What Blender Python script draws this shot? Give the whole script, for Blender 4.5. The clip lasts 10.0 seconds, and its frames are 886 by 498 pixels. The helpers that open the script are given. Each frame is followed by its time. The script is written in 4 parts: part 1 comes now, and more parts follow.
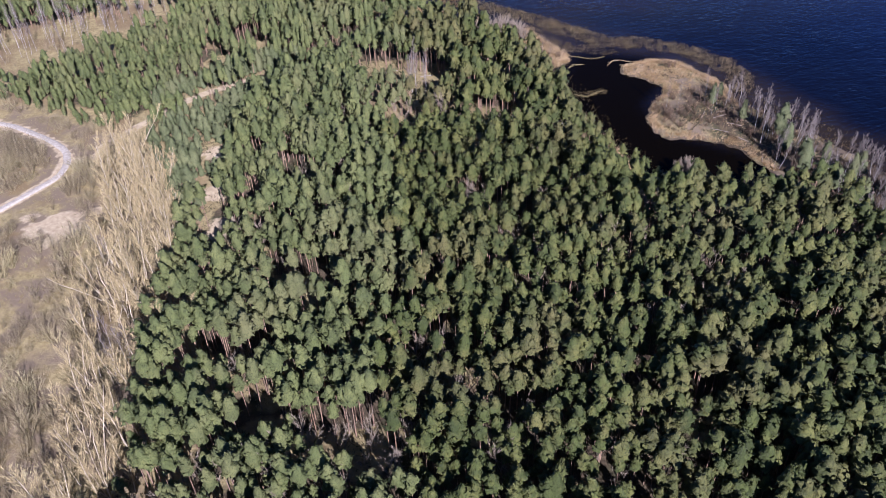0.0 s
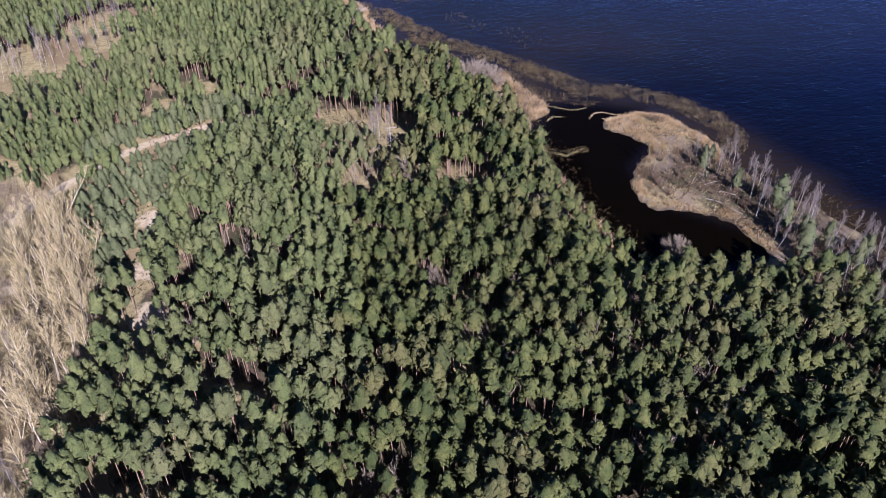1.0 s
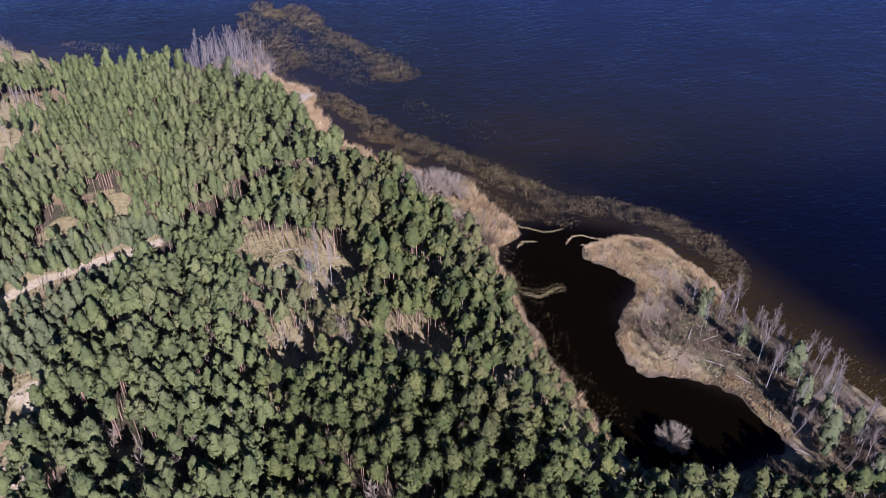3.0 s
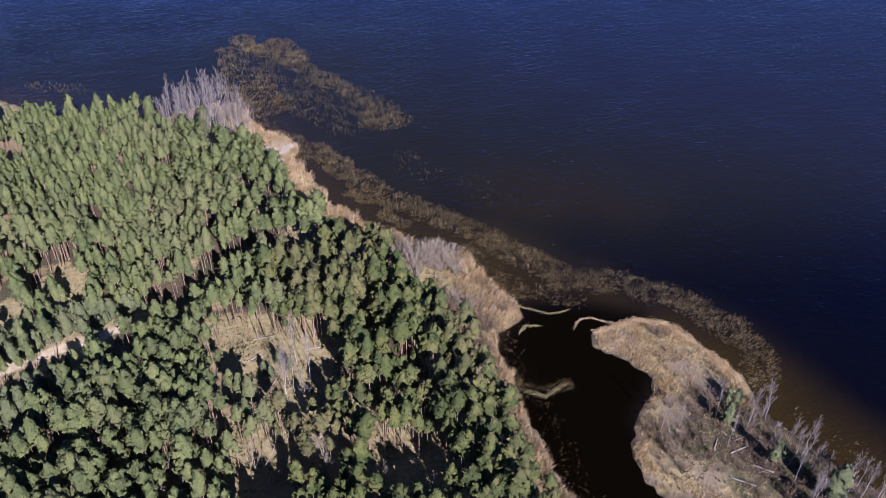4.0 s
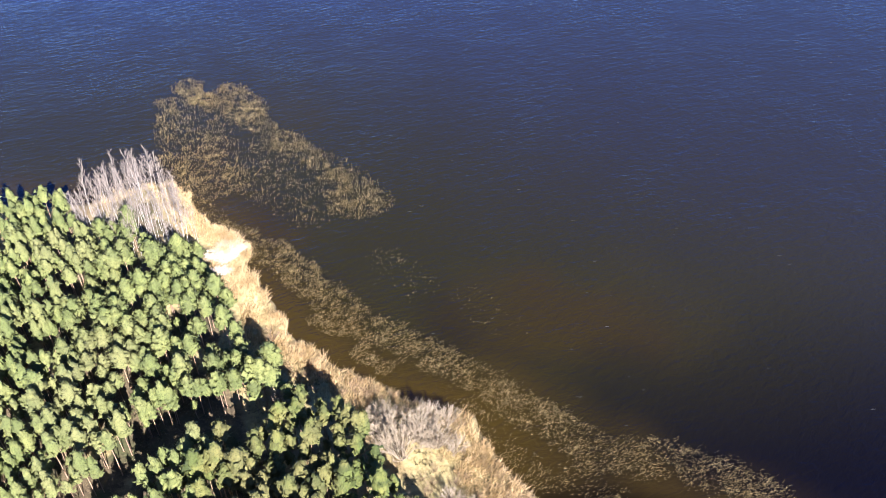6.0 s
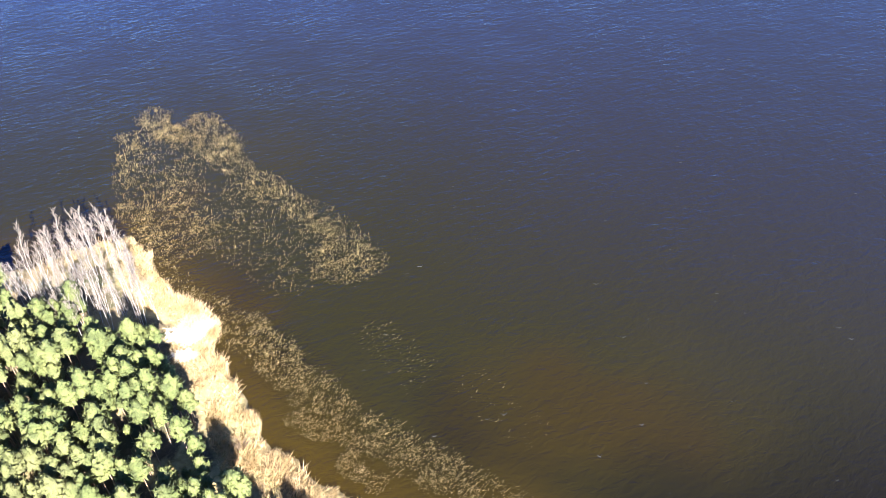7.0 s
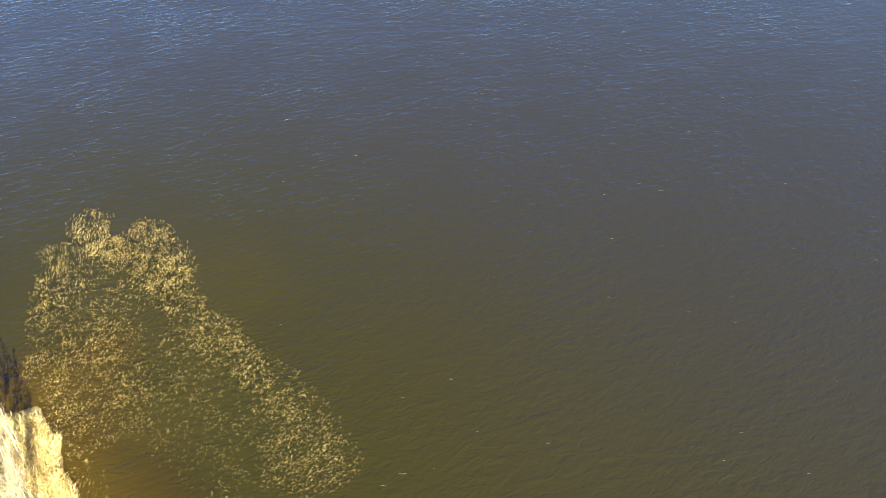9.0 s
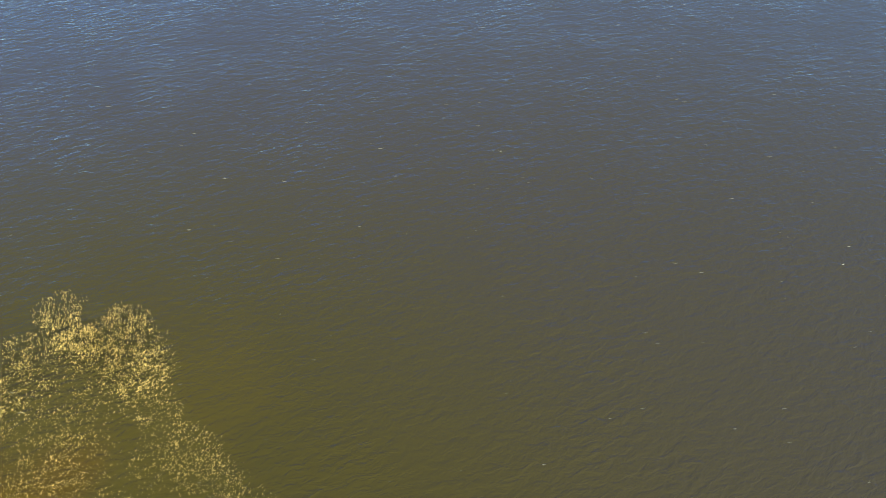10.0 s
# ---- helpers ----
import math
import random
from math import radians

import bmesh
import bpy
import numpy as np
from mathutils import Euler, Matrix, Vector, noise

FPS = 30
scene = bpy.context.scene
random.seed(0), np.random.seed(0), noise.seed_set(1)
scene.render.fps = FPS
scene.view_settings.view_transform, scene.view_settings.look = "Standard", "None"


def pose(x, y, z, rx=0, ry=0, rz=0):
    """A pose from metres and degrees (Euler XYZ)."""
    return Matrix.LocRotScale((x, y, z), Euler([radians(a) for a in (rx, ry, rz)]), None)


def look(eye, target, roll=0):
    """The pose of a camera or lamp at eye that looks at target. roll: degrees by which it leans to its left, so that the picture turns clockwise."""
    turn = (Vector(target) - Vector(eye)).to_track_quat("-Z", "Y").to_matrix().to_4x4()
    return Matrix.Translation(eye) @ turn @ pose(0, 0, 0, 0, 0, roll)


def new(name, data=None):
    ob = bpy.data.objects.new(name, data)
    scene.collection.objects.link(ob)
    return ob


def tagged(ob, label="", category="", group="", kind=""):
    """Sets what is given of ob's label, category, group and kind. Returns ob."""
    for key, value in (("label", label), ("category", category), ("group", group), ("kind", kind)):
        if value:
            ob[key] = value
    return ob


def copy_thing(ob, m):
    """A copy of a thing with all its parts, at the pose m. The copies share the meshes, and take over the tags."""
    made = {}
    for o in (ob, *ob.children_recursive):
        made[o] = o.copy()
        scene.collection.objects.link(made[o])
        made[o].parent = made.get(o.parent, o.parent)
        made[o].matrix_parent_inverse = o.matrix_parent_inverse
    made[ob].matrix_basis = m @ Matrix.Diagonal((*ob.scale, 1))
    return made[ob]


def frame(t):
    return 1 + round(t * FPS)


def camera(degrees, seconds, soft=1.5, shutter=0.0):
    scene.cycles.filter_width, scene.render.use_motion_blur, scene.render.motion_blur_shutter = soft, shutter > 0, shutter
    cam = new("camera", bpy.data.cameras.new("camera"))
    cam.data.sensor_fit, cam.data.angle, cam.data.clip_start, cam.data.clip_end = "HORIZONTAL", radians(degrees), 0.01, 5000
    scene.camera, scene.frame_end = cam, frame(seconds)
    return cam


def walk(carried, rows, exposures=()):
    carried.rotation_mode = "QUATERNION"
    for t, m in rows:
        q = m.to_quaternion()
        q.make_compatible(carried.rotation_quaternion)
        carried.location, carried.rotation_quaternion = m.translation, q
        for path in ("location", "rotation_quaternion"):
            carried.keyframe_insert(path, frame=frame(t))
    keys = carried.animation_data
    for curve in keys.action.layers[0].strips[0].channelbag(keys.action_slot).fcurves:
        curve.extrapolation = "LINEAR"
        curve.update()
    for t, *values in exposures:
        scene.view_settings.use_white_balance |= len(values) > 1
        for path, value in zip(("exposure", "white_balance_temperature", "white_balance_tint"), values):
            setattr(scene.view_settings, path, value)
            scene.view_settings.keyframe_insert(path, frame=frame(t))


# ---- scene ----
cam = camera(57.0, 10.0, soft=0.75)
PATH = [
    (0, (-1.688, 5.91, 102.808), (-1.675, 7.458, 101.541), -2.4),
    (0.5, (0.399, 18.4, 102.945), (0.436, 19.948, 101.679), -1.4),
    (1, (2.733, 31.061, 103.733), (2.795, 32.606, 102.465), -0.6),
    (1.5, (5.187, 41.734, 104.836), (5.263, 43.279, 103.567), -0.1),
    (2, (6.646, 52.879, 105.316), (6.744, 54.428, 104.055), 0.7),
    (2.5, (7.733, 62.776, 106.223), (7.847, 64.329, 104.967), 1.1),
    (2.7, (8.352, 66.084, 106.445), (8.472, 67.645, 105.2), 1.0),
    (3.8, (11.065, 90.522, 108.208), (11.2, 92.086, 106.969), 0.9),
    (4, (11.415, 95.891, 108.432), (11.552, 97.453, 107.19), 1.1),
    (4.5, (12.937, 109.09, 109.282), (13.072, 110.634, 108.017), 0.7),
    (5, (12.654, 122.247, 109.66), (12.809, 123.776, 108.38), 1.2),
    (5.5, (13.998, 134.886, 109.566), (14.156, 136.4, 108.269), 0.9),
    (5.7, (14.593, 140.042, 109.419), (14.752, 141.55, 108.115), 0.8),
    (6.8, (17.76, 172.85, 104.6), (17.905, 174.316, 103.247), 0.1),
    (7, (18.2, 177.65, 104.44), (18.351, 179.113, 103.085), 0.1),
    (7.5, (19.486, 189.236, 104.47), (19.64, 190.681, 103.096), 0.6),
    (8, (21.05, 200.87, 104.72), (21.202, 202.301, 103.332), 1.2),
    (8.5, (22.405, 212.569, 104.644), (22.553, 213.997, 103.252), 2.0),
    (9, (23.45, 224.452, 104.577), (23.591, 225.883, 103.187), 2.5),
    (9.5, (24.805, 236.211, 104.397), (24.923, 237.639, 103.002), 2.4),
    (10, (26.421, 248.523, 104.378), (26.513, 249.945, 102.975), 1.8),
]
walk(cam, [(t, look(eye, target, roll)) for t, eye, target, roll in PATH],
     [(0, 1.13, 5270, 33.5), (3.0, 1.12, 5200, 35), (4.0, 1.14, 5300, 33.5), (4.5, 1.46, 5550, 26), (5.5, 2.22, 5900, 20), (7.0, 3.09, 6000, 14), (8.0, 3.27, 6950, 5), (10.0, 3.5, 9100, -14)])

# ---- world, sun ----
SUN_EL, SUN_AZ = 32.4, 160.0          # degrees; azimuth clockwise from +y
world = bpy.data.worlds.new("sky")
scene.world = world
world.use_nodes = True
wn = world.node_tree
sky = wn.nodes.new("ShaderNodeTexSky")
sky.sky_type, sky.sun_disc = "NISHITA", False
sky.sun_elevation, sky.sun_rotation = radians(SUN_EL), radians(SUN_AZ)
sky.air_density, sky.dust_density, sky.ozone_density = 0.65, 0.0, 10.0
wn.nodes["Background"].inputs["Strength"].default_value = 0.05
wn.links.new(sky.outputs[0], wn.nodes["Background"].inputs["Color"])
sun = new("sun", bpy.data.lights.new("sun", "SUN"))
sun.data.energy, sun.data.angle, sun.data.color = 5.0, radians(0.53), (1.0, 0.96, 0.90)
e, a = radians(SUN_EL), radians(SUN_AZ)
SUN_DIR = Vector((math.cos(e) * math.sin(a), math.cos(e) * math.cos(a), math.sin(e)))
sun.matrix_world = look(SUN_DIR * 300, (0, 0, 0))



# ---- materials ----
class Nodes:
    """A node material under construction."""

    def __init__(self, name, roughness=0.8):
        self.mat = bpy.data.materials.new(name)
        self.mat.use_nodes = True
        self.t = self.mat.node_tree
        self.bsdf = self.t.nodes["Principled BSDF"]
        self.bsdf.inputs["Roughness"].default_value = roughness
        self.bsdf.inputs["Specular IOR Level"].default_value = 0.25
        self.pos = self.t.nodes.new("ShaderNodeNewGeometry").outputs["Position"]

    def set(self, socket, value):
        if isinstance(value, bpy.types.NodeSocket):
            self.t.links.new(value, socket)
        elif isinstance(value, tuple) and len(value) == 3 and socket.type == "RGBA":
            socket.default_value = (*value, 1)
        else:
            socket.default_value = value

    def noise(self, scale, detail=3.0, rough=0.55, vector=None, distortion=0.0):
        n = self.t.nodes.new("ShaderNodeTexNoise")
        self.set(n.inputs["Vector"], vector or self.pos)
        n.inputs["Scale"].default_value, n.inputs["Detail"].default_value = scale, detail
        n.inputs["Roughness"].default_value, n.inputs["Distortion"].default_value = rough, distortion
        return n.outputs["Fac"]

    def ramp(self, fac, lo, hi):
        n = self.t.nodes.new("ShaderNodeMapRange")
        self.set(n.inputs["Value"], fac)
        n.inputs["From Min"].default_value, n.inputs["From Max"].default_value = lo, hi
        return n.outputs["Result"]

    def mix(self, fac, a, b):
        n = self.t.nodes.new("ShaderNodeMix")
        n.data_type = "RGBA"
        self.set(n.inputs["Factor"], fac)
        self.set(n.inputs["A"], a), self.set(n.inputs["B"], b)
        return n.outputs["Result"]

    def math(self, op, a, b):
        n = self.t.nodes.new("ShaderNodeMath")
        n.operation = op
        self.set(n.inputs[0], a), self.set(n.inputs[1], b)
        return n.outputs[0]

    def attribute(self, name):
        n = self.t.nodes.new("ShaderNodeAttribute")
        n.attribute_name = name
        return n.outputs["Fac"]

    def island(self):
        return self.t.nodes.new("ShaderNodeNewGeometry").outputs["Random Per Island"]

    def stretched(self, sx, sy, sz, turn=0.0):
        n = self.t.nodes.new("ShaderNodeMapping")
        self.set(n.inputs["Vector"], self.pos)
        n.vector_type = "TEXTURE"
        n.inputs["Scale"].default_value = (1 / sx, 1 / sy, 1 / sz)
        n.inputs["Rotation"].default_value = (0, 0, radians(turn))
        return n.outputs["Vector"]

    def bump(self, height, strength=0.5, distance=0.05, normal=None):
        n = self.t.nodes.new("ShaderNodeBump")
        n.inputs["Strength"].default_value, n.inputs["Distance"].default_value = strength, distance
        self.set(n.inputs["Height"], height)
        if normal:
            self.set(n.inputs["Normal"], normal)
        return n.outputs["Normal"]

    def done(self, color, normal=None):
        self.set(self.bsdf.inputs["Base Color"], color)
        if normal:
            self.set(self.bsdf.inputs["Normal"], normal)
        return self.mat


def leaf_material(name, dark, mid, light, through_light=0.22, patch=0.22, tired=(0.125, 0.115, 0.045), tuft=0.0):
    """Foliage: colour varies from blade to blade and from tree to tree; some light passes through."""
    m = Nodes(name, 0.55)
    c = m.mix(m.island(), dark, mid)
    c = m.mix(m.ramp(m.noise(patch, 3, 0.7), 0.44, 0.64), c, light)
    c = m.mix(m.math("MULTIPLY", m.ramp(m.noise(0.055, 3), 0.5, 0.7), 0.6), c, tired)
    if tuft:      # near-black grain scattered over the needles by noise
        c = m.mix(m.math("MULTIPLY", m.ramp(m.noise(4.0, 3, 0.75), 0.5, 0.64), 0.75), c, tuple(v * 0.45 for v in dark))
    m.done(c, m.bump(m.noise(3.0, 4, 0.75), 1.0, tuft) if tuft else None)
    back = m.t.nodes.new("ShaderNodeBsdfTranslucent")
    m.set(back.inputs["Color"], c)
    both = m.t.nodes.new("ShaderNodeMixShader")
    both.inputs["Fac"].default_value = through_light
    m.t.links.new(m.bsdf.outputs[0], both.inputs[1])
    m.t.links.new(back.outputs[0], both.inputs[2])
    m.t.links.new(both.outputs[0], m.t.nodes["Material Output"].inputs["Surface"])
    return m.mat


def bark_material(name, low, high, mark, mark_at=0.62, scale=3.0):
    m = Nodes(name, 0.85)
    c = m.mix(m.ramp(m.noise(scale, 4, vector=m.stretched(1, 1, 0.35)), 0.35, 0.65), low, high)
    grain = m.noise(scale * 5, 3, vector=m.stretched(1, 1, 0.8))
    c = m.mix(m.ramp(grain, mark_at, mark_at + 0.06), c, mark)
    return m.done(c, m.bump(grain, 0.6, 0.02))


# two needle tones: stands differ, and the sunnier west is lightened in colour
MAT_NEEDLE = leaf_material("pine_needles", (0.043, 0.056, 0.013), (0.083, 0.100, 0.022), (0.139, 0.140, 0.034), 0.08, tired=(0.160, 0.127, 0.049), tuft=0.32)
MAT_NEEDLE_PALE = leaf_material("sunlit_plantation_needles", (0.074, 0.088, 0.027), (0.117, 0.137, 0.039), (0.164, 0.176, 0.052), 0.10, tired=(0.164, 0.149, 0.061), tuft=0.32)
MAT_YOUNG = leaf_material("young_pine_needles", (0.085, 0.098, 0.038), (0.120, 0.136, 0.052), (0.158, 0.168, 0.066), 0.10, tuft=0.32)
MAT_PINE_BARK = bark_material("pine_bark", (0.172, 0.117, 0.080), (0.307, 0.190, 0.111), (0.123, 0.080, 0.056))
MAT_BIRCH_BARK = bark_material("birch_bark", (0.346, 0.311, 0.264), (0.436, 0.400, 0.347), (0.075, 0.066, 0.060), 0.66)
MAT_BIRCH_TWIG = bark_material("birch_twigs", (0.152, 0.122, 0.095), (0.232, 0.191, 0.153), (0.128, 0.091, 0.091))
MAT_ASPEN_BARK = bark_material("aspen_bark", (0.42, 0.345, 0.225), (0.56, 0.475, 0.33), (0.22, 0.18, 0.13), 0.68)
MAT_ASPEN_TWIG = bark_material("aspen_twigs", (0.291, 0.221, 0.104), (0.474, 0.378, 0.180), (0.216, 0.158, 0.090))
MAT_BUSH = bark_material("willow_twigs", (0.101, 0.067, 0.039), (0.185, 0.125, 0.074), (0.101, 0.065, 0.038))
MAT_SCRUB = leaf_material("scrub_twigs", (0.105, 0.076, 0.043), (0.330, 0.265, 0.140), (0.37, 0.312, 0.150), 0.0, 0.11, tired=(0.13, 0.098, 0.055))
MAT_PALE_TWIG = bark_material("pale_willow_twigs", (0.198, 0.155, 0.101), (0.318, 0.256, 0.176), (0.129, 0.084, 0.059))
MAT_REED = leaf_material("dry_reed", (0.263, 0.178, 0.079), (0.526, 0.375, 0.181), (0.617, 0.457, 0.249), 0.25, 0.3, tired=(0.410, 0.280, 0.124))
MAT_PALE_REED = leaf_material("bleached_reed", (0.414, 0.342, 0.234), (0.522, 0.450, 0.333), (0.576, 0.513, 0.396), 0.2, 0.5, tired=(0.450, 0.387, 0.279))
MAT_REED_WATER = leaf_material("standing_reed_stalks", (0.075, 0.052, 0.018), (0.234, 0.169, 0.069), (0.347, 0.263, 0.127), 0.2, 0.6, tired=(0.166, 0.108, 0.042))
MAT_GRASS = leaf_material("dry_grass", (0.235, 0.182, 0.072), (0.353, 0.285, 0.123), (0.294, 0.250, 0.110), 0.2, 0.2, tired=(0.216, 0.165, 0.088))
# toned very dark so gaps between the pines read as deep shade
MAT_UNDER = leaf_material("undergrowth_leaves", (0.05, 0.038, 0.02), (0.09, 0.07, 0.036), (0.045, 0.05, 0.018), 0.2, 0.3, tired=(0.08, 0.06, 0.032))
MAT_LOG = bark_material("weathered_wood", (0.24, 0.20, 0.155), (0.36, 0.30, 0.235), (0.20, 0.16, 0.12))


# dull grey for the slivers that imitate glints on the waves
MAT_GLINT = leaf_material("lake_glints", (0.035, 0.036, 0.037), (0.085, 0.087, 0.089), (0.10, 0.10, 0.105), 0.1, 0.4, tired=(0.06, 0.06, 0.06))


def ground_material():
    m = Nodes("ground", 0.95)
    # litter colour lowered as well, deepening the shade of the forest gaps
    litter = m.mix(m.ramp(m.noise(0.35, 5), 0.35, 0.7), (0.050, 0.036, 0.020), (0.10, 0.074, 0.038))
    litter = m.mix(m.ramp(m.noise(2.4, 5, 0.7), 0.50, 0.72), litter, (0.17, 0.125, 0.066))
    moss = m.mix(m.ramp(m.noise(0.12, 4), 0.52, 0.66), litter, (0.045, 0.050, 0.018))
    straw = m.mix(m.ramp(m.noise(1.1, 5), 0.35, 0.68), (0.215, 0.165, 0.068), (0.345, 0.278, 0.124))
    sand = m.mix(m.ramp(m.noise(0.9, 4), 0.35, 0.65), (0.36, 0.275, 0.155), (0.50, 0.40, 0.24))
    reddish = m.mix(m.ramp(m.noise(0.07, 3), 0.5, 0.62), straw, (0.20, 0.142, 0.066))
    reddish = m.mix(m.math("MULTIPLY", m.ramp(m.noise(0.16, 4), 0.40, 0.56), m.attribute("rough")), reddish, (0.19, 0.142, 0.085))
    edge = m.math("MULTIPLY", m.math("SUBTRACT", m.noise(0.8, 4), 0.5), 0.9)
    c = m.mix(m.ramp(m.math("ADD", m.attribute("straw"), edge), 0.3, 0.7), moss, reddish)
    c = m.mix(m.ramp(m.math("ADD", m.attribute("sand"), edge), 0.35, 0.7), c, sand)
    c = m.mix(m.attribute("mud"), c, (0.045, 0.032, 0.018))
    n = m.bump(m.noise(2.2, 6, 0.65), 0.9, 0.25)
    return m.done(c, n)


def water_material():
    m = Nodes("lake_water", 0.1)
    m.bsdf.inputs["IOR"].default_value = 1.5
    m.set(m.bsdf.inputs["Specular Tint"], (0.038, 0.205, 1.0))
    deep = m.mix(m.ramp(m.noise(0.02, 3), 0.4, 0.65), (0.0015, 0.0013, 0.0006), (0.0022, 0.0018, 0.0007))
    c = m.mix(m.attribute("shoal"), deep, (0.027, 0.0168, 0.0008))
    # northern water lightened to olive: brightness of steep views put into its colour
    c = m.mix(m.math("MULTIPLY", m.attribute("bank"), 0.9), c, (0.0113, 0.0098, 0.0014))
    c = m.mix(m.attribute("calm"), c, (0.0022, 0.0014, 0.0004))
    chop = m.noise(1.0, 3, 0.6, m.stretched(0.42, 0.85, 1.0, 20), 0.9)
    swell = m.noise(1.0, 2, 0.5, m.stretched(0.14, 0.30, 1.0, 12), 0.8)
    fine = m.noise(4.5, 2, 0.5)
    calm = m.attribute("calm")
    m.set(m.bsdf.inputs["Specular IOR Level"], m.math("SUBTRACT", m.math("ADD", 0.40, m.math("MULTIPLY", m.attribute("open"), 0.60)), m.math("MULTIPLY", calm, 0.42)))
    h = m.math("ADD", m.math("MULTIPLY", swell, 0.8), m.math("ADD", chop, m.math("MULTIPLY", fine, 0.10)))
    gusts = m.math("ADD", m.math("MULTIPLY", m.ramp(m.noise(0.045, 4, 0.6), 0.36, 0.66), 0.45), 0.72)
    h = m.math("MULTIPLY", m.math("MULTIPLY", h, gusts), m.math("SUBTRACT", 1.0, calm))
    return m.done(c, m.bump(h, 0.75, 0.2))


def road_material():
    m = Nodes("gravel_road", 0.9)
    c = m.mix(m.ramp(m.noise(1.5, 5), 0.35, 0.7), (0.31, 0.27, 0.20), (0.45, 0.395, 0.305))
    return m.done(c, m.bump(m.noise(9, 3), 0.5, 0.03))


MAT_GROUND, MAT_WATER, MAT_ROAD = ground_material(), water_material(), road_material()


# ---- mesh helpers ----
def mesh_of(name, verts, tris, material, smooth=False, normals=None):
    verts, tris = np.asarray(verts, dtype=np.float32), np.asarray(tris, dtype=np.int32)
    me = bpy.data.meshes.new(name)
    sides = tris.shape[1]
    me.vertices.add(len(verts)), me.loops.add(tris.size), me.polygons.add(len(tris))
    me.vertices.foreach_set("co", verts.ravel())
    me.loops.foreach_set("vertex_index", tris.ravel())
    me.polygons.foreach_set("loop_start", np.arange(0, tris.size, sides, dtype=np.int32))
    if smooth:
        me.polygons.foreach_set("use_smooth", np.ones(len(tris), dtype=bool))
    me.update(calc_edges=True)
    me.materials.append(material)
    if normals is not None:
        me.normals_split_custom_set_from_vertices(np.asarray(normals, dtype=np.float32))
    return me


def joined(pieces):
    """Pieces (verts, tris) as one pair of arrays."""
    vs, fs, n = [], [], 0
    for v, f in pieces:
        vs.append(v), fs.append(np.asarray(f) + n)
        n += len(v)
    return np.concatenate(vs), np.concatenate(fs)


def tube(points, radii, sides=5):
    """A tapered tube of triangles along points."""
    points = np.asarray(points, dtype=float)
    v, f = [], []
    for i, p in enumerate(points):
        d = points[min(i + 1, len(points) - 1)] - points[max(i - 1, 0)]
        d = d / (np.linalg.norm(d) + 1e-9)
        u = np.cross(d, (0.31, 0.95, 0.05) if abs(d[2]) > 0.8 else (0, 0, 1.0))
        u /= np.linalg.norm(u)
        w = np.cross(d, u)
        for k in range(sides):
            t = 2 * math.pi * k / sides
            v.append(p + radii[i] * (math.cos(t) * u + math.sin(t) * w))
    for i in range(len(points) - 1):
        for k in range(sides):
            a0, b0 = i * sides + k, i * sides + (k + 1) % sides
            f += [(a0, b0, b0 + sides), (a0, b0 + sides, a0 + sides)]
    v.append(points[-1])
    top, n = len(v) - 1, (len(points) - 1) * sides
    f += [(n + k, n + (k + 1) % sides, top) for k in range(sides)]
    return np.array(v), np.array(f)


def blades(base, way, length, width, r, facing=None):
    """Narrow triangles from base points along unit ways, turned towards facing."""
    n = len(base)
    side = np.cross(way, r.normal(size=(n, 3)) if facing is None else facing)
    side /= np.linalg.norm(side, axis=1, keepdims=True) + 1e-9
    half = side * (np.asarray(width) / 2)[:, None]
    tip = base + way * np.asarray(length)[:, None]
    v = np.stack([base - half, base + half, tip], axis=1).reshape(-1, 3)
    return v, np.arange(3 * n).reshape(-1, 3)


def unit(v):
    return v / (np.linalg.norm(v, axis=-1, keepdims=True) + 1e-9)


# ---- trees ----
def pad(centre, way, size, rim, r):
    """A tuft of needles: a ragged, slightly domed star of triangles that faces way, with the dome's normals."""
    u = np.cross(way, (0.3, 0.2, 0.93) if abs(way[2]) < 0.9 else (1.0, 0.1, 0.0))
    u /= np.linalg.norm(u)
    w = np.cross(way, u)
    t = (np.arange(rim) + r.uniform(-0.3, 0.3, rim)) * 2 * math.pi / rim
    q = np.where(np.arange(rim) % 2, 0.5, 1.08) * r.uniform(0.75, 1.25, rim)
    radial = np.cos(t)[:, None] * u + np.sin(t)[:, None] * w
    v = centre + radial * (q * size)[:, None] - way * (0.34 * size * q * q)[:, None] + way * (r.normal(0, 0.07, rim) * size)[:, None]
    n = unit(way + radial * 0.42)
    k = np.arange(rim)
    f = np.stack([np.full(rim, rim), k, (k + 1) % rim], axis=1)
    return np.vstack([v, centre + way * 0.22 * size]), f, np.vstack([n, way])


def outward(v, f, n):
    """The same triangles, all wound to the side to which their normals point."""
    a, b, c = v[f[:, 0]], v[f[:, 1]], v[f[:, 2]]
    back = (np.cross(b - a, c - a) * n[f].sum(1)).sum(1) < 0
    f = f.copy()
    f[back] = f[back][:, ::-1]
    return v, f, n


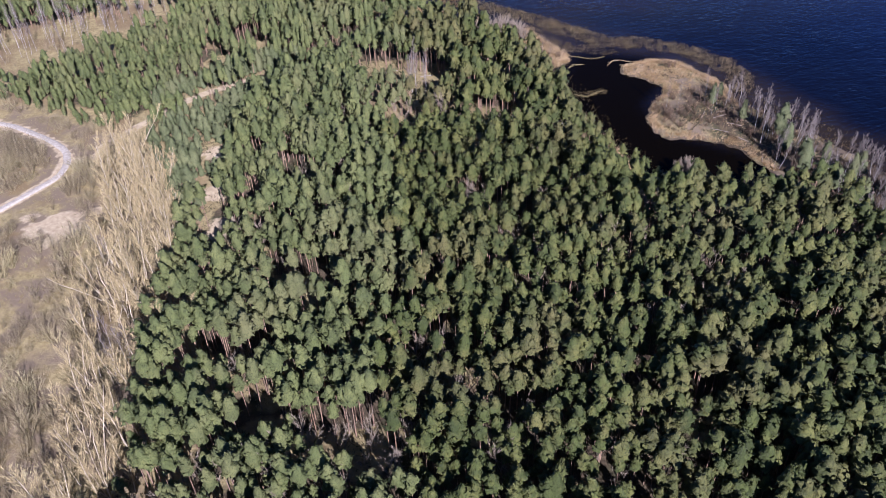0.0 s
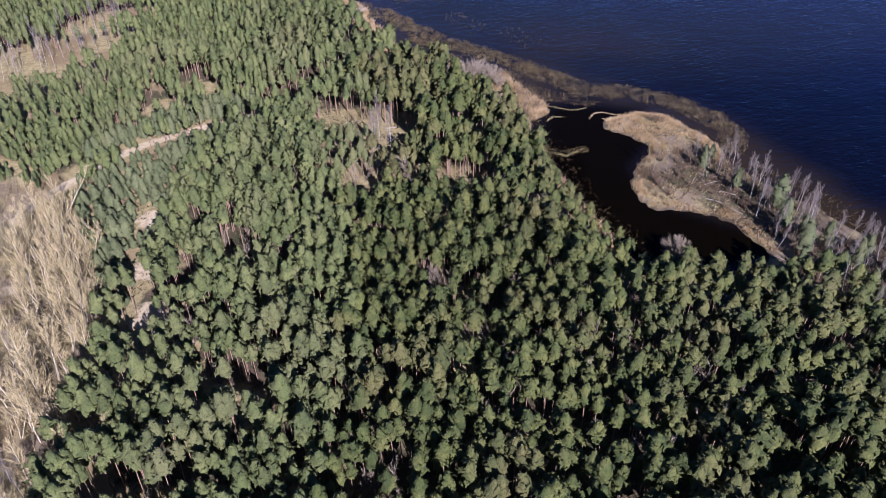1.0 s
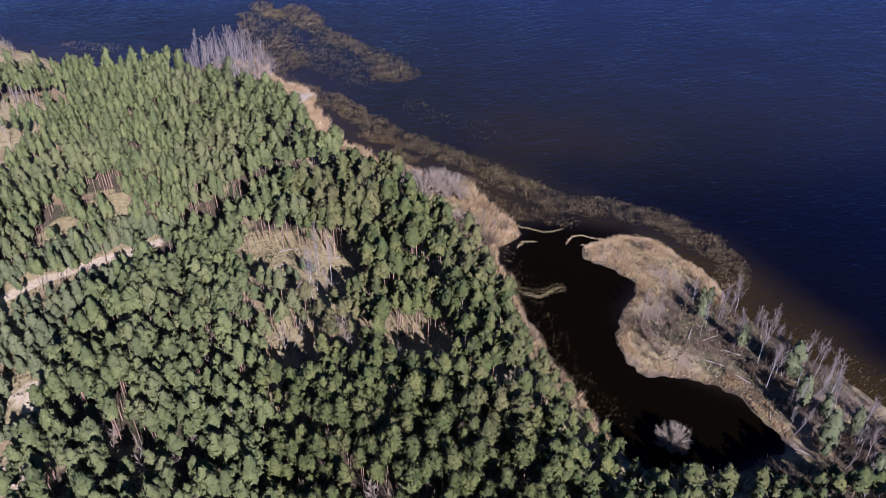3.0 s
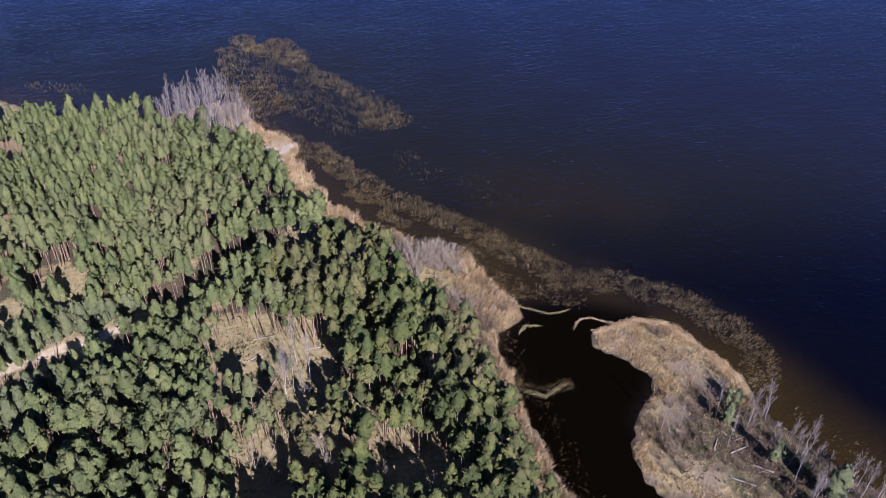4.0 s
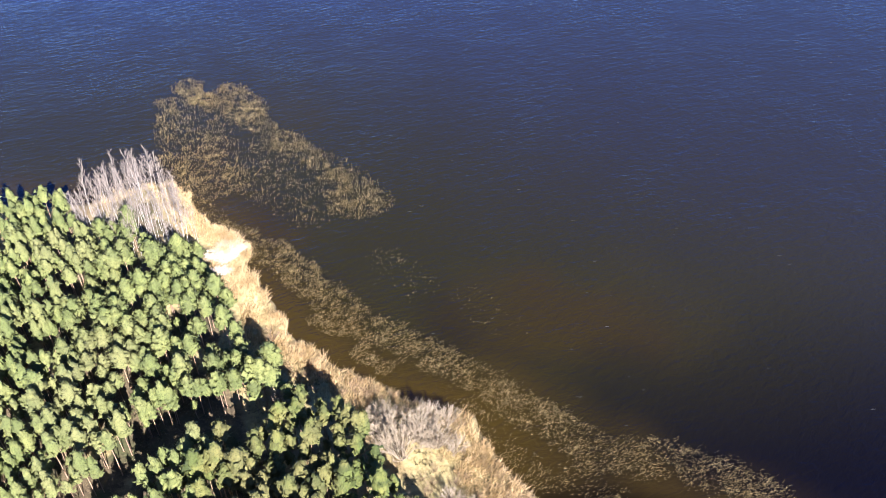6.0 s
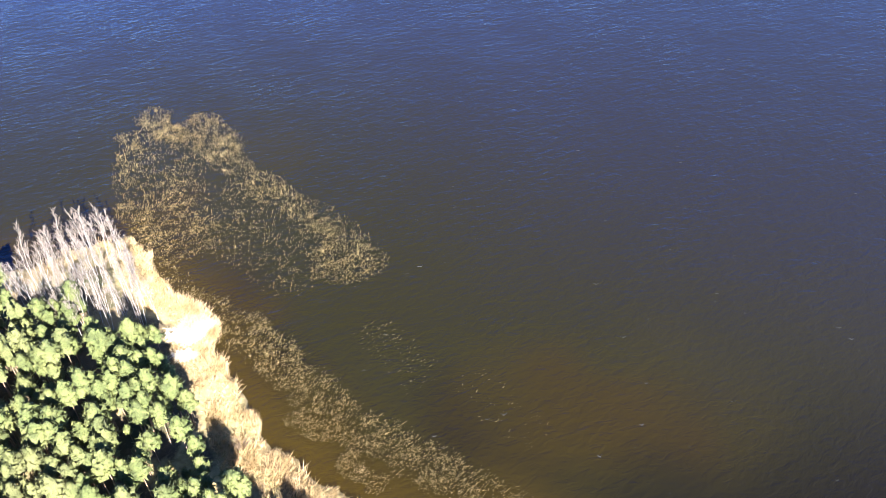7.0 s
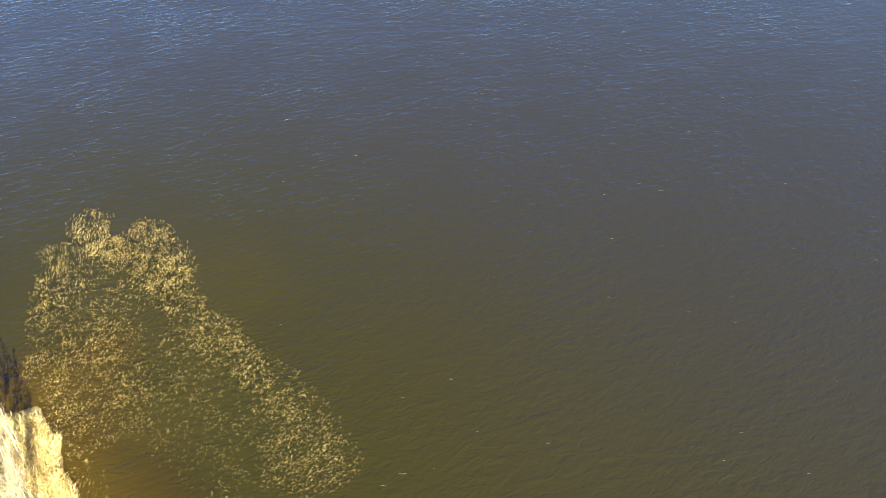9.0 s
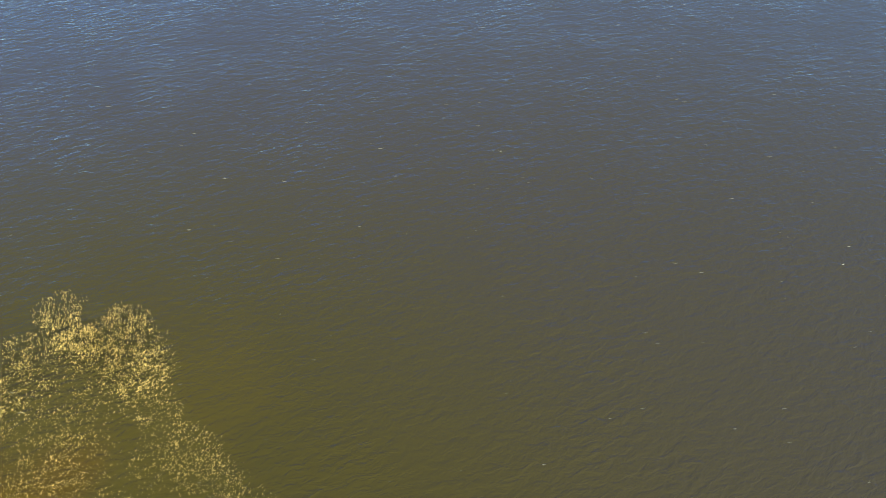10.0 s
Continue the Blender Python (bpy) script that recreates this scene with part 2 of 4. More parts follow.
def pine_parts(seed, height=14.5, crown=0.55, radius=2.4, boughs=28, rim=8, needles=5, puff=0.62, core=0.7, inner=True):
    """Trunk with limbs, and a crown of tufted boughs set round it in whorls."""
    r = np.random.default_rng(seed)
    lean = r.normal(0, 0.25, 2)
    zs = np.linspace(0, 1, 6)
    axis = np.stack([lean[0] * zs ** 2, lean[1] * zs ** 2, zs * height * 0.97], axis=1)
    axis[1:-1, :2] += r.normal(0, 0.07, (4, 2))
    wood = [tube(axis, 0.17 * (1 - zs * 0.8), 6)]
    vs, fs, ns, count, low = [], [], [], 0, height * (1 - crown)

    def add(v, f, n):
        nonlocal count
        vs.append(v), fs.append(f + count), ns.append(n)
        count += len(v)

    # the close mass of inner twigs and needles, uneven all round
    sides, levels = 7, np.array([0.0, 0.16, 0.36, 0.58, 0.78, 0.93])
    for q, u in enumerate(levels):
        t = np.arange(sides) * 2 * math.pi / sides + 0.45 * q
        ring = radius * core * (1.02 - u ** 2.8) ** 0.6 * (0.5 if q == 0 else 1.0) * r.uniform(0.62, 1.3, sides)
        out = np.stack([np.cos(t), np.sin(t), np.zeros(sides)], axis=1)
        z = low + (height - low) * u ** 0.9 + r.normal(0, 0.22, sides)
        mid = np.array([lean[0], lean[1]]) * (z.mean() / height) ** 2
        vs.append(out * ring[:, None] + np.stack([np.full(sides, mid[0]), np.full(sides, mid[1]), z], axis=1))
        ns.append(unit(out * 0.85 + (0, 0, 0.35 + 0.45 * u) + r.normal(0, 0.12, (sides, 3))))
    vs.append(axis[-1:] + (0, 0, 0.1)), ns.append(np.array([[0, 0, 1.0]]))
    k, up = np.arange(sides), np.arange(len(levels) - 1)[:, None] * sides
    a, b = k + up, (k + 1) % sides + up
    fs.append(np.concatenate([np.stack([a, b, b + sides], -1).reshape(-1, 3), np.stack([a, b + sides, a + sides], -1).reshape(-1, 3),
                              np.stack([k + 5 * sides, (k + 1) % sides + 5 * sides, np.full(sides, 6 * sides)], -1)]))
    count = 6 * sides + 1

    for i in range(boughs):
        u = min((i // 5 * 5 + 2.5 + r.uniform(-1.1, 1.1)) / boughs, 0.97)      # 0 crown base, 1 top; five boughs to a whorl
        z = low + (height - low) * u ** 0.9
        reach = radius * (1.02 - u ** 2.6) ** 0.65 * r.uniform(0.65, 1.2) * (0.6 + 0.4 * min(1, u * 4))
        reach = max(reach, 0.35)
        t = i * 1.2566 + i // 5 * 0.7 + r.uniform(-0.35, 0.35)
        out = np.array([math.cos(t), math.sin(t), 0.0])
        across = np.array([-out[1], out[0], 0.0])
        rise = r.uniform(0.1, 0.45) + 0.5 * u
        root = np.array([lean[0] * (z / height) ** 2, lean[1] * (z / height) ** 2, z - rise * reach * 0.6])
        end = root + out * reach + (0, 0, rise * reach)
        if i % 2 == 0 and reach > 0.8:
            wood.append(tube([root, (root + end) / 2, root + (end - root) * 0.9], [0.05, 0.035, 0.015], 3))
        seats = [(0.82, 0.0, 1.0)]
        if inner and reach > 0.9:
            seats += [(0.5, r.choice((-1, 1)) * 0.4, 0.9)]
        for k, off, size in seats:
            size *= puff * r.uniform(0.8, 1.2) * (0.75 + 0.2 * reach)
            c = root + (end - root) * k + across * (off * reach * 0.8) + (0, 0, r.normal(0.08, 0.08))
            way = unit(out * r.uniform(0.5, 0.95) + across * off * 0.6 + (0, 0, 0.75 + 0.3 * u) + r.normal(0, 0.24, 3))
            add(*pad(c, way, size, rim, r))
            if needles:
                side = unit(r.normal(0, 1, (needles, 3)))
                p = c + side * size * 0.5
                up = unit(way * r.uniform(0.5, 1.2, (needles, 1)) + side * 0.8 + (0, 0, 0.25))
                ln = r.uniform(0.6, 1.1, needles) * size
                v, f = blades(p, up, ln, ln * r.uniform(0.3, 0.5, needles), r)
                add(v, f, np.repeat(unit(way + side * 0.4), 3, axis=0))
    top = axis[-1]
    for k in range(2):
        t = k * 3.1 + r.uniform(0, 1)
        way = unit(np.array([math.cos(t), math.sin(t), 0.7]))
        add(*pad(top + (0, 0, 0.15) + way * 0.12, way, 0.42 * puff / 0.62, rim, r))
    stem = tube(axis[[0, 2, 5]], 0.17 * (1 - zs[[0, 2, 5]] * 0.8), 4)
    return joined(wood), outward(np.concatenate(vs), np.concatenate(fs), np.concatenate(ns)), stem


def bare_parts(seed, height=15.0, spread=1.9, boughs=24, twigs=15, trunk_r=0.10, first=0.33, steep=1.5, stems=1, fat=1.0):
    """A leafless tree: pale trunk, ascending boughs, fine twigs."""
    r = np.random.default_rng(seed)
    stem_wood, fine = [], []
    for s in range(stems):
        tilt = r.normal(0, 0.055 + 0.10 * (stems > 1), 2)
        h = height * (1 if s == 0 else r.uniform(0.75, 0.98))
        zs = np.linspace(0, 1, 8)
        axis = np.stack([tilt[0] * h * zs, tilt[1] * h * zs, h * zs], axis=1)
        axis[1:, :2] += np.cumsum(r.normal(0, 0.11, (7, 2)), axis=0)
        axis[:, :2] += r.normal(0, 0.25, 2) * (stems > 1)
        stem_wood.append(tube(axis, trunk_r * (1.02 - zs * 0.86), 5))
        for i in range(boughs // stems):
            u = first + (1 - first) * ((i + r.random()) / (boughs // stems)) ** 0.9
            u = min(u, 0.985)
            p = np.array([np.interp(u, zs, axis[:, k]) for k in range(3)])
            t = r.uniform(0, 2 * math.pi)
            way = unit(np.array([math.cos(t), math.sin(t), steep * r.uniform(0.7, 1.3)]))
            ln = spread * r.uniform(0.8, 1.6) * (1.25 - 0.75 * u)
            mid, end = p + way * ln * 0.55, p + way * ln + (0, 0, 0.25 * ln)
            fine.append(tube([p, mid, end], [trunk_r * 0.36 * (1.15 - u * 0.6), trunk_r * 0.22, 0.012], 3))
            k = r.uniform(0.25, 1.0, twigs)[:, None]
            base = p + (end - p) * k
            tw = unit(way + r.normal(0, 0.55, (twigs, 3)) + (0, 0, 0.35))
            fine.append(blades(base, tw, ln * r.uniform(0.35, 0.8, twigs), r.uniform(0.03, 0.06, twigs) * fat, r))
    return joined(stem_wood), joined(fine)


def bush_parts(seed, height=4.0, radius=2.4, stems=22, twigs=12, fine_w=1.0):
    """A leafless willow bush: stems fanning out from one stool."""
    r = np.random.default_rng(seed)
    wood, fine = [], []
    for i in range(stems):
        t, q = r.uniform(0, 2 * math.pi), math.sqrt(r.random())
        base = np.array([math.cos(t), math.sin(t), 0]) * 0.35 * q
        end = np.array([math.cos(t) * radius * q, math.sin(t) * radius * q, height * (1 - 0.42 * q * q) * r.uniform(0.8, 1.08)])
        mid = (base + end) / 2 + (0, 0, 0.12 * height) + r.normal(0, 0.1, 3)
        wood.append(tube([base, mid, end], [0.05, 0.035, 0.012], 3))
        k = r.uniform(0.3, 1.0, twigs)[:, None]
        way = unit(unit(end - base) + r.normal(0, 0.5, (twigs, 3)))
        fine.append(blades(mid + (end - mid) * (k * 1.4 - 0.4), way, r.uniform(0.4, 1.0, twigs) * height * 0.24, r.uniform(0.035, 0.065, twigs) * fine_w, r))
    return joined(wood), joined(fine)


def scrub_parts(seed, height=3.4, radius=2.0, stems=22, twigs=8):
    """A bush of thin whips fanning from one stool, each a folded strip."""
    r = np.random.default_rng(seed)
    t, q = r.uniform(0, 2 * math.pi, stems), np.sqrt(r.random(stems))
    out = np.stack([np.cos(t), np.sin(t), np.zeros(stems)], axis=1)
    base = out * (0.4 * q)[:, None]
    end = out * (radius * q)[:, None] + (0, 0, 1.0) * (height * (1 - 0.45 * q * q) * r.uniform(0.75, 1.1, stems))[:, None]
    span = np.linalg.norm(end - base, axis=1)
    stem = joined([blades(base, unit(end - base), span, np.full(stems, 0.06), r) for k in range(2)])
    n = stems * twigs
    k = r.uniform(0.25, 1.0, (n, 1))
    b, e = np.repeat(base, twigs, axis=0), np.repeat(end, twigs, axis=0)
    way = unit(unit(e - b) + r.normal(0, 0.5, (n, 3)) + (0, 0, 0.2))
    return stem, blades(b + (e - b) * k, way, r.uniform(0.16, 0.36, n) * height, r.uniform(0.035, 0.07, n), r)


def thing(name, label, category, group=""):
    return tagged(new(name), label, category, group)


def part(name, me, parent, label=""):
    ob = new(name, me)
    ob.parent = parent
    return tagged(ob, label) if label else ob


def tree_kind(name, label, category, group, woods, crowns, wood_name="trunk", crown_name="crown", crown_label=""):
    """One whole tree per pair of meshes, standing at the origin, to be copied."""
    made = []
    for w, c in zip(woods, crowns):
        ob = thing(name, label, category, group)
        part(wood_name, w, ob)
        part(crown_name, c, ob, crown_label)
        made.append(ob)
    return made


def plant(kinds, places, r):
    """Stands copies of the kinds at (x, y, z, scale); the first of each kind is used too."""
    fresh = list(kinds)
    for i, (x, y, z, s) in enumerate(places):
        k = i % len(kinds)
        m = pose(x, y, z, r.normal(0, 1.6), r.normal(0, 1.6), r.uniform(0, 360))
        ob = kinds[k]
        if fresh and i < len(kinds):
            m = m @ Matrix.Diagonal((s, s, s * r.uniform(0.93, 1.07), 1))
            ob.matrix_basis = m
        else:
            c = copy_thing(ob, m)
            c.scale = (s, s, s * r.uniform(0.93, 1.07))


def scatter(protos, places):
    """Turned and scaled copies of (verts, tris) or (verts, tris, normals) joined into one; places are (x, y, z, scale, kind, turn)."""
    vs, fs, ns, n = [], [], [], 0
    for x, y, z, s, k, t in places:
        v, f, *more = protos[k % len(protos)]
        rot = np.array([[math.cos(t), -math.sin(t), 0], [math.sin(t), math.cos(t), 0], [0, 0, 1]])
        vs.append(((v * s) @ rot.T + (x, y, z)).astype(np.float32)), fs.append(f + n)
        if more:
            ns.append((more[0] @ rot.T).astype(np.float32))
        n += len(v)
    return (np.concatenate(vs), np.concatenate(fs), *((np.concatenate(ns),) if ns else ()))


def foliage(name, shape, material):
    """A mesh of needle tufts, smooth-shaded by their own normals."""
    v, f, n = shape
    return mesh_of(name, v, f, material, True, n)


# ---- plan: shores, clearings, tracks ----
SHORE_NORTH = [(-3000, 1200), (-330, 370), (-155, 332), (-118, 317), (-96, 306), (-83, 298), (-75, 292), (-57, 291.5), (-46, 292.5), (-38, 297), (-33, 299), (-29, 300), (-26, 295),
               (-22.5, 288.5), (-19, 284), (-13, 279.5), (-10.2, 276), (-10.5, 270), (-8, 264), (-2.6, 254.5), (-1.4, 250), (3.5, 246.5), (7, 241.5), (13.3, 239), (16.5, 235),
               (24, 231.2), (28.5, 230.8), (31.8, 221), (35.8, 214.5), (36.3, 210)]
SHORE_LAGOON = [(31, 206), (32.3, 196), (33.5, 189), (34.8, 184), (37, 173), (41, 163.5), (44, 154), (47, 148.5), (54, 147), (63, 147),
                (71.5, 150), (73, 153.5), (71, 157.6), (68, 163.3), (63.6, 166.2), (60.4, 167.7), (54.5, 167.7), (50.6, 171), (51, 178),
                (53.4, 183.8), (58.9, 192.3), (55.3, 197.5)]
SHORE_SPIT = [(49, 201), (49.7, 205.3), (58.6, 208.3), (64.4, 207.2), (70.4, 198.8), (73.8, 192.4), (74.2, 187.4), (76, 182), (82.5, 173),
              (89.2, 163.5), (93.5, 155), (101.5, 142.5), (112, 126.5), (124.5, 104.5), (144, 65), (260, -120), (700, -3000), (-3000, -3000)]
SHORE = np.array(SHORE_NORTH + SHORE_LAGOON + SHORE_SPIT, dtype=float)


def inside(poly, x, y):
    """Whether points lie in a polygon."""
    poly = np.asarray(poly, dtype=float)
    x, y = np.asarray(x, dtype=float), np.asarray(y, dtype=float)
    hit = np.zeros(x.shape, dtype=bool)
    for (ax, ay), (bx, by) in zip(poly, np.roll(poly, -1, axis=0)):
        if ay != by:
            hit ^= ((ay > y) != (by > y)) & (x < (bx - ax) * (y - ay) / (by - ay) + ax)
    return hit


def away(line, x, y, closed=False):
    """Distance from points to a polyline."""
    line = np.asarray(line, dtype=float)
    x, y = np.asarray(x, dtype=float), np.asarray(y, dtype=float)
    best = np.full(x.shape, 1e9)
    ends = np.roll(line, -1, axis=0) if closed else line[1:]
    for (ax, ay), (bx, by) in zip(line, ends):
        dx, dy = bx - ax, by - ay
        t = np.clip(((x - ax) * dx + (y - ay) * dy) / (dx * dx + dy * dy + 1e-9), 0, 1)
        best = np.minimum(best, np.hypot(x - ax - t * dx, y - ay - t * dy))
    return best


def ripple(x, y, scale, seed=0):
    """Smooth value noise, about -1 to 1."""
    r = np.random.default_rng(100 + seed)
    table = r.uniform(-1, 1, (64, 64))
    u, v = np.asarray(x, dtype=float) / scale, np.asarray(y, dtype=float) / scale
    i, j = np.floor(u).astype(int), np.floor(v).astype(int)
    fu, fv = u - i, v - j
    fu, fv = fu * fu * (3 - 2 * fu), fv * fv * (3 - 2 * fv)
    g = lambda p, q: table[p % 64, q % 64]
    return (g(i, j) * (1 - fu) + g(i + 1, j) * fu) * (1 - fv) + (g(i, j + 1) * (1 - fu) + g(i + 1, j + 1) * fu) * fv


def shore(x, y):
    """Metres inland (water: minus), with an uneven edge."""
    d = away(SHORE, x, y, True) * np.where(inside(SHORE, x, y), 1, -1)
    near = np.exp(-np.abs(d) / 6)
    return d + near * (0.9 * ripple(x, y, 3.1, 1) + 0.45 * ripple(x, y, 1.3, 2))


def smooth(v, lo, hi):
    t = np.clip((v - lo) / (hi - lo), 0, 1)
    return t * t * (3 - 2 * t)


def height_at(x, y, d=None):
    d = shore(x, y) if d is None else d
    land = 0.12 + 0.75 * smooth(d, 0, 9) + 0.5 * smooth(d, 10, 60) + 0.25 * ripple(x, y, 17, 3) * smooth(d, 3, 12)
    return np.where(d > 0, land, np.maximum(-4.0, 0.12 + d * 0.16 - 0.05))


# open ground among the pines
CLEARING_BIG = [(-19.5, 205.5), (-9, 205.5), (-1, 202.5), (3.5, 198), (3.3, 190), (-0.6, 184), (-9, 184), (-14.5, 189), (-18, 197)]
CLEARING_SMALL = [(-12.5, 178.5), (-8, 180), (-3, 179), (-2.5, 172), (-5, 166), (-8.5, 166), (-11.5, 171)]
CLEARING_MID = [(8, 178), (19, 178), (21, 171), (16, 165), (9, 167)]
GLADE_NORTH = [(-71, 269), (-79, 257), (-90, 252), (-101, 256), (-91, 270), (-78, 274)]
CLEARING_BIRCH = [(-73, 254), (-78, 233), (-104, 212), (-131, 206), (-142, 230), (-112, 245)]
TRACK = [(-9, 233), (-17, 229.5), (-26, 219.5), (-34, 213), (-41.6, 208.5), (-52.3, 203), (-61, 198), (-65.3, 193.9), (-69.1, 189), (-74.5, 182), (-79.5, 175), (-80, 169), (-86.5, 168.5)]
GAP = [(-41, 203), (-39, 204.5), (-31.5, 211), (-25.5, 216.5), (-20, 224), (-12, 229.5), (-4, 229.5)]     # cleared strip where the track goes on between the stands
ROAD = [(-150, 131), (-118, 139), (-101, 145), (-95.6, 149.6), (-90.8, 156.3), (-86.8, 162.6), (-87, 169.5), (-91, 175.7), (-102, 183.8), (-111, 188.3), (-140, 199), (-190, 209)]
WEST_SCRUB = [(-48.3, 18.3), (-47.2, 81), (-49.8, 99.8), (-53.9, 124.8), (-56, 140.4), (-60.5, 154.4), (-66, 166.6), (-71.6, 177), (-80.7, 180.4), (-98.8, 190.3), (-117.1, 201.3), (-300, 250), (-400, 0)]
TALL_STRIP = [(-46.6, 49.1), (-44, 80.9), (-47.4, 99.7), (-51.5, 124.7), (-53.5, 140.3), (-59.6, 160.4), (-69.2, 174.8), (-75.8, 173.1), (-73.6, 157), (-68.2, 137), (-63.8, 115.6), (-60.4, 90.9), (-58.7, 63.2)]
THICKET = [(-52, 137), (-47.5, 146), (-47, 160), (-45, 176), (-41, 196), (-46, 202), (-56, 194), (-66, 186), (-71, 180), (-64, 162)]
SAND_SPOTS = [(-52.5, 168.5, 3.4), (-48.5, 152, 3.0), (-45.6, 140, 3.6), (-79.5, 144.3, 4.4), (-84.4, 142.6, 2.8), (-76, 140.5, 2.0), (-88, 147, 1.8), (-80.5, 138.5, 1.6), (-74.5, 148, 1.5), (-55, 213.5, 1.8), (-40.6, 188, 1.8), (-41.1, 199.3, 1.8)]
DIRT_SPOTS = [(-51, 218, 4.5), (-52, 223, 4.0), (-58, 209, 4), (-60, 215, 3.5), (-46, 190, 3.2), (-42, 193, 2.5), (-66, 238, 3.0), (-40, 246, 2.5), (-80, 265, 4), (-106, 302, 9), (-43.5, 193, 2.5), (-102, 288, 3.5), (-31.5, 118.1, 2.3), (-25.2, 115.9, 2), (-34.9, 114.4, 1.6), (0.4, 110, 1.4), (19.7, 108.3, 2.2), (-29.5, 85.8, 3.1), (-13.8, 82.4, 3.6), (-21.7, 82.7, 2.7),
              (10.9, 124, 1.8), (4.6, 97.5, 2.2), (51.3, 97.4, 2.2), (37.4, 84.8, 2), (-39.5, 145.7, 1.6), (-17, 134.9, 1.4), (26.4, 87.2, 1.8), (55.2, 85.9, 1.8)]
GAP_SPOTS = [(-37.4, 120.1, 1.7), (-29.9, 118.8, 1.9), (-22.6, 116.7, 1.8), (-44.4, 118.7, 1.9), (-16.2, 118.6, 1.3), (-40.2, 100.5, 1.8), (-42.2, 93.9, 2.0)]
DIRT_SPOTS += [(x, y - south, rad * share) for x, y, rad in GAP_SPOTS for south, share in ((0, 1.0), (3.5, 0.8))]


def spots(places, x, y):
    best = np.full(np.shape(x), -9.0)
    for cx, cy, rad in places:
        best = np.maximum(best, rad - np.hypot(x - cx, y - cy))
    return best + 1.1 * ripple(x, y, 2.6, 70) + 0.6 * ripple(x, y, 1.1, 71)


SHORE_FRINGE = [(-3, 241), (0, 232), (9, 227), (13.5, 219), (15.5, 214), (21, 207.5), (25, 200), (27.5, 192), (30, 181), (33.5, 170), (41, 160), (45, 165), (40, 215), (30, 236), (5, 252)]
SPIT_AREA = [(46.9, 215.9), (45.4, 195), (48.2, 164.1), (71.1, 159.1), (74.9, 155), (79.6, 160.8), (89.9, 163.4), (81.6, 183.2), (77.6, 195.8), (69.2, 217.2)]
EAST_BANK = [(72.4, 164.1), (72.1, 151.1), (74.5, 141), (83.1, 126.9), (98.8, 103), (120.5, 64.5), (260, -100), (200, 20), (119.3, 126.4), (93.7, 168.4), (80.2, 186.3)]


# ---- ground and lake ----
def spread(lo, hi, step, far):
    """Even steps from lo to hi, then ever wider ones out to far."""
    out = [0.0]
    while out[-1] < far:
        out.append(out[-1] + step + out[-1] * 0.25)
    tail = np.array(out[1:])
    return np.concatenate([lo - tail[::-1], np.arange(lo, hi + step / 2, step), hi + tail])


def sheet(xs, ys):
    gx, gy = np.meshgrid(xs, ys)
    i = np.arange(gx.size).reshape(gx.shape)
    quads = np.stack([i[:-1, :-1], i[:-1, 1:], i[1:, 1:], i[1:, :-1]], axis=-1).reshape(-1, 4)
    return gx.ravel(), gy.ravel(), quads


def give(me, name, values):
    me.attributes.new(name, "FLOAT", "POINT").data.foreach_set("value", np.asarray(values, dtype=np.float32))


gx, gy, quads = sheet(spread(-160, 130, 1.5, 2500), spread(50, 310, 1.5, 2500))
gd = shore(gx, gy)
me = mesh_of("ground", np.stack([gx, gy, height_at(gx, gy, gd)], axis=1), quads, MAT_GROUND, True)
open_ground = np.zeros(gx.shape)
for poly in (CLEARING_BIG, CLEARING_SMALL, CLEARING_MID, CLEARING_BIRCH, GLADE_NORTH, WEST_SCRUB, SPIT_AREA, SHORE_FRINGE):
    open_ground = np.maximum(open_ground, smooth(away(poly, gx, gy, True) * np.where(inside(poly, gx, gy), 1, -1), -10, -5))
open_ground = np.maximum(open_ground, smooth(spots(DIRT_SPOTS, gx, gy), -2.5, -0.3))
open_ground = np.where(inside(SPIT_AREA, gx, gy), open_ground * (0.35 + 0.65 * smooth(gy, 184, 194)), open_ground)
open_ground = np.maximum(open_ground, (1 - smooth(gd, 5, 9)) * (1 - 0.7 * smooth(gx + 0.0 * gy, 60, 66) * (1 - smooth(gy, 188, 196))))
open_ground = np.maximum(open_ground, 0.8 * (1 - smooth(away(TRACK, gx, gy), 3, 8)) * (1 - smooth(gx, -42, -36)))
open_ground = np.maximum(open_ground, 0.75 * inside(THICKET, gx, gy))
# straw fades out of the eastern gaps, so dark ground imitates their shade
gaps = smooth(ripple(gx, gy, 6, 9) + 0.6 * ripple(gx, gy, 3.0, 13), 0.25, 0.7) * (1 - smooth(gx, 10, 40)) * 0.75
open_ground = np.maximum(open_ground, gaps)
give(me, "straw", open_ground)
sandy = np.maximum((1 - smooth(away(TRACK, gx, gy), 0.7, 2.0)) * (1 - smooth(gx, -41, -35)), smooth(spots(SAND_SPOTS, gx, gy), -1, 1.2))
sandy = np.maximum(sandy, 1 - smooth(away(ROAD, gx, gy), 0.9, 2.2))
give(me, "sand", sandy)
give(me, "rough", np.where(inside(WEST_SCRUB, gx, gy) | inside(EAST_BANK, gx, gy) | inside(SPIT_AREA, gx, gy), 1.0, 0.1))
HOLLOW = [(65.5, 178, 2.0), (68.5, 174.8, 2.4), (71.5, 170, 2.0)]
give(me, "mud", np.maximum(1 - smooth(gd, -0.3, 0.5), 0.85 * smooth(spots(HOLLOW, gx, gy), -1.0, 0.8)))
tagged(new("ground", me), "forest floor of litter and dry straw with sandy bare patches", "ground", kind="structure")

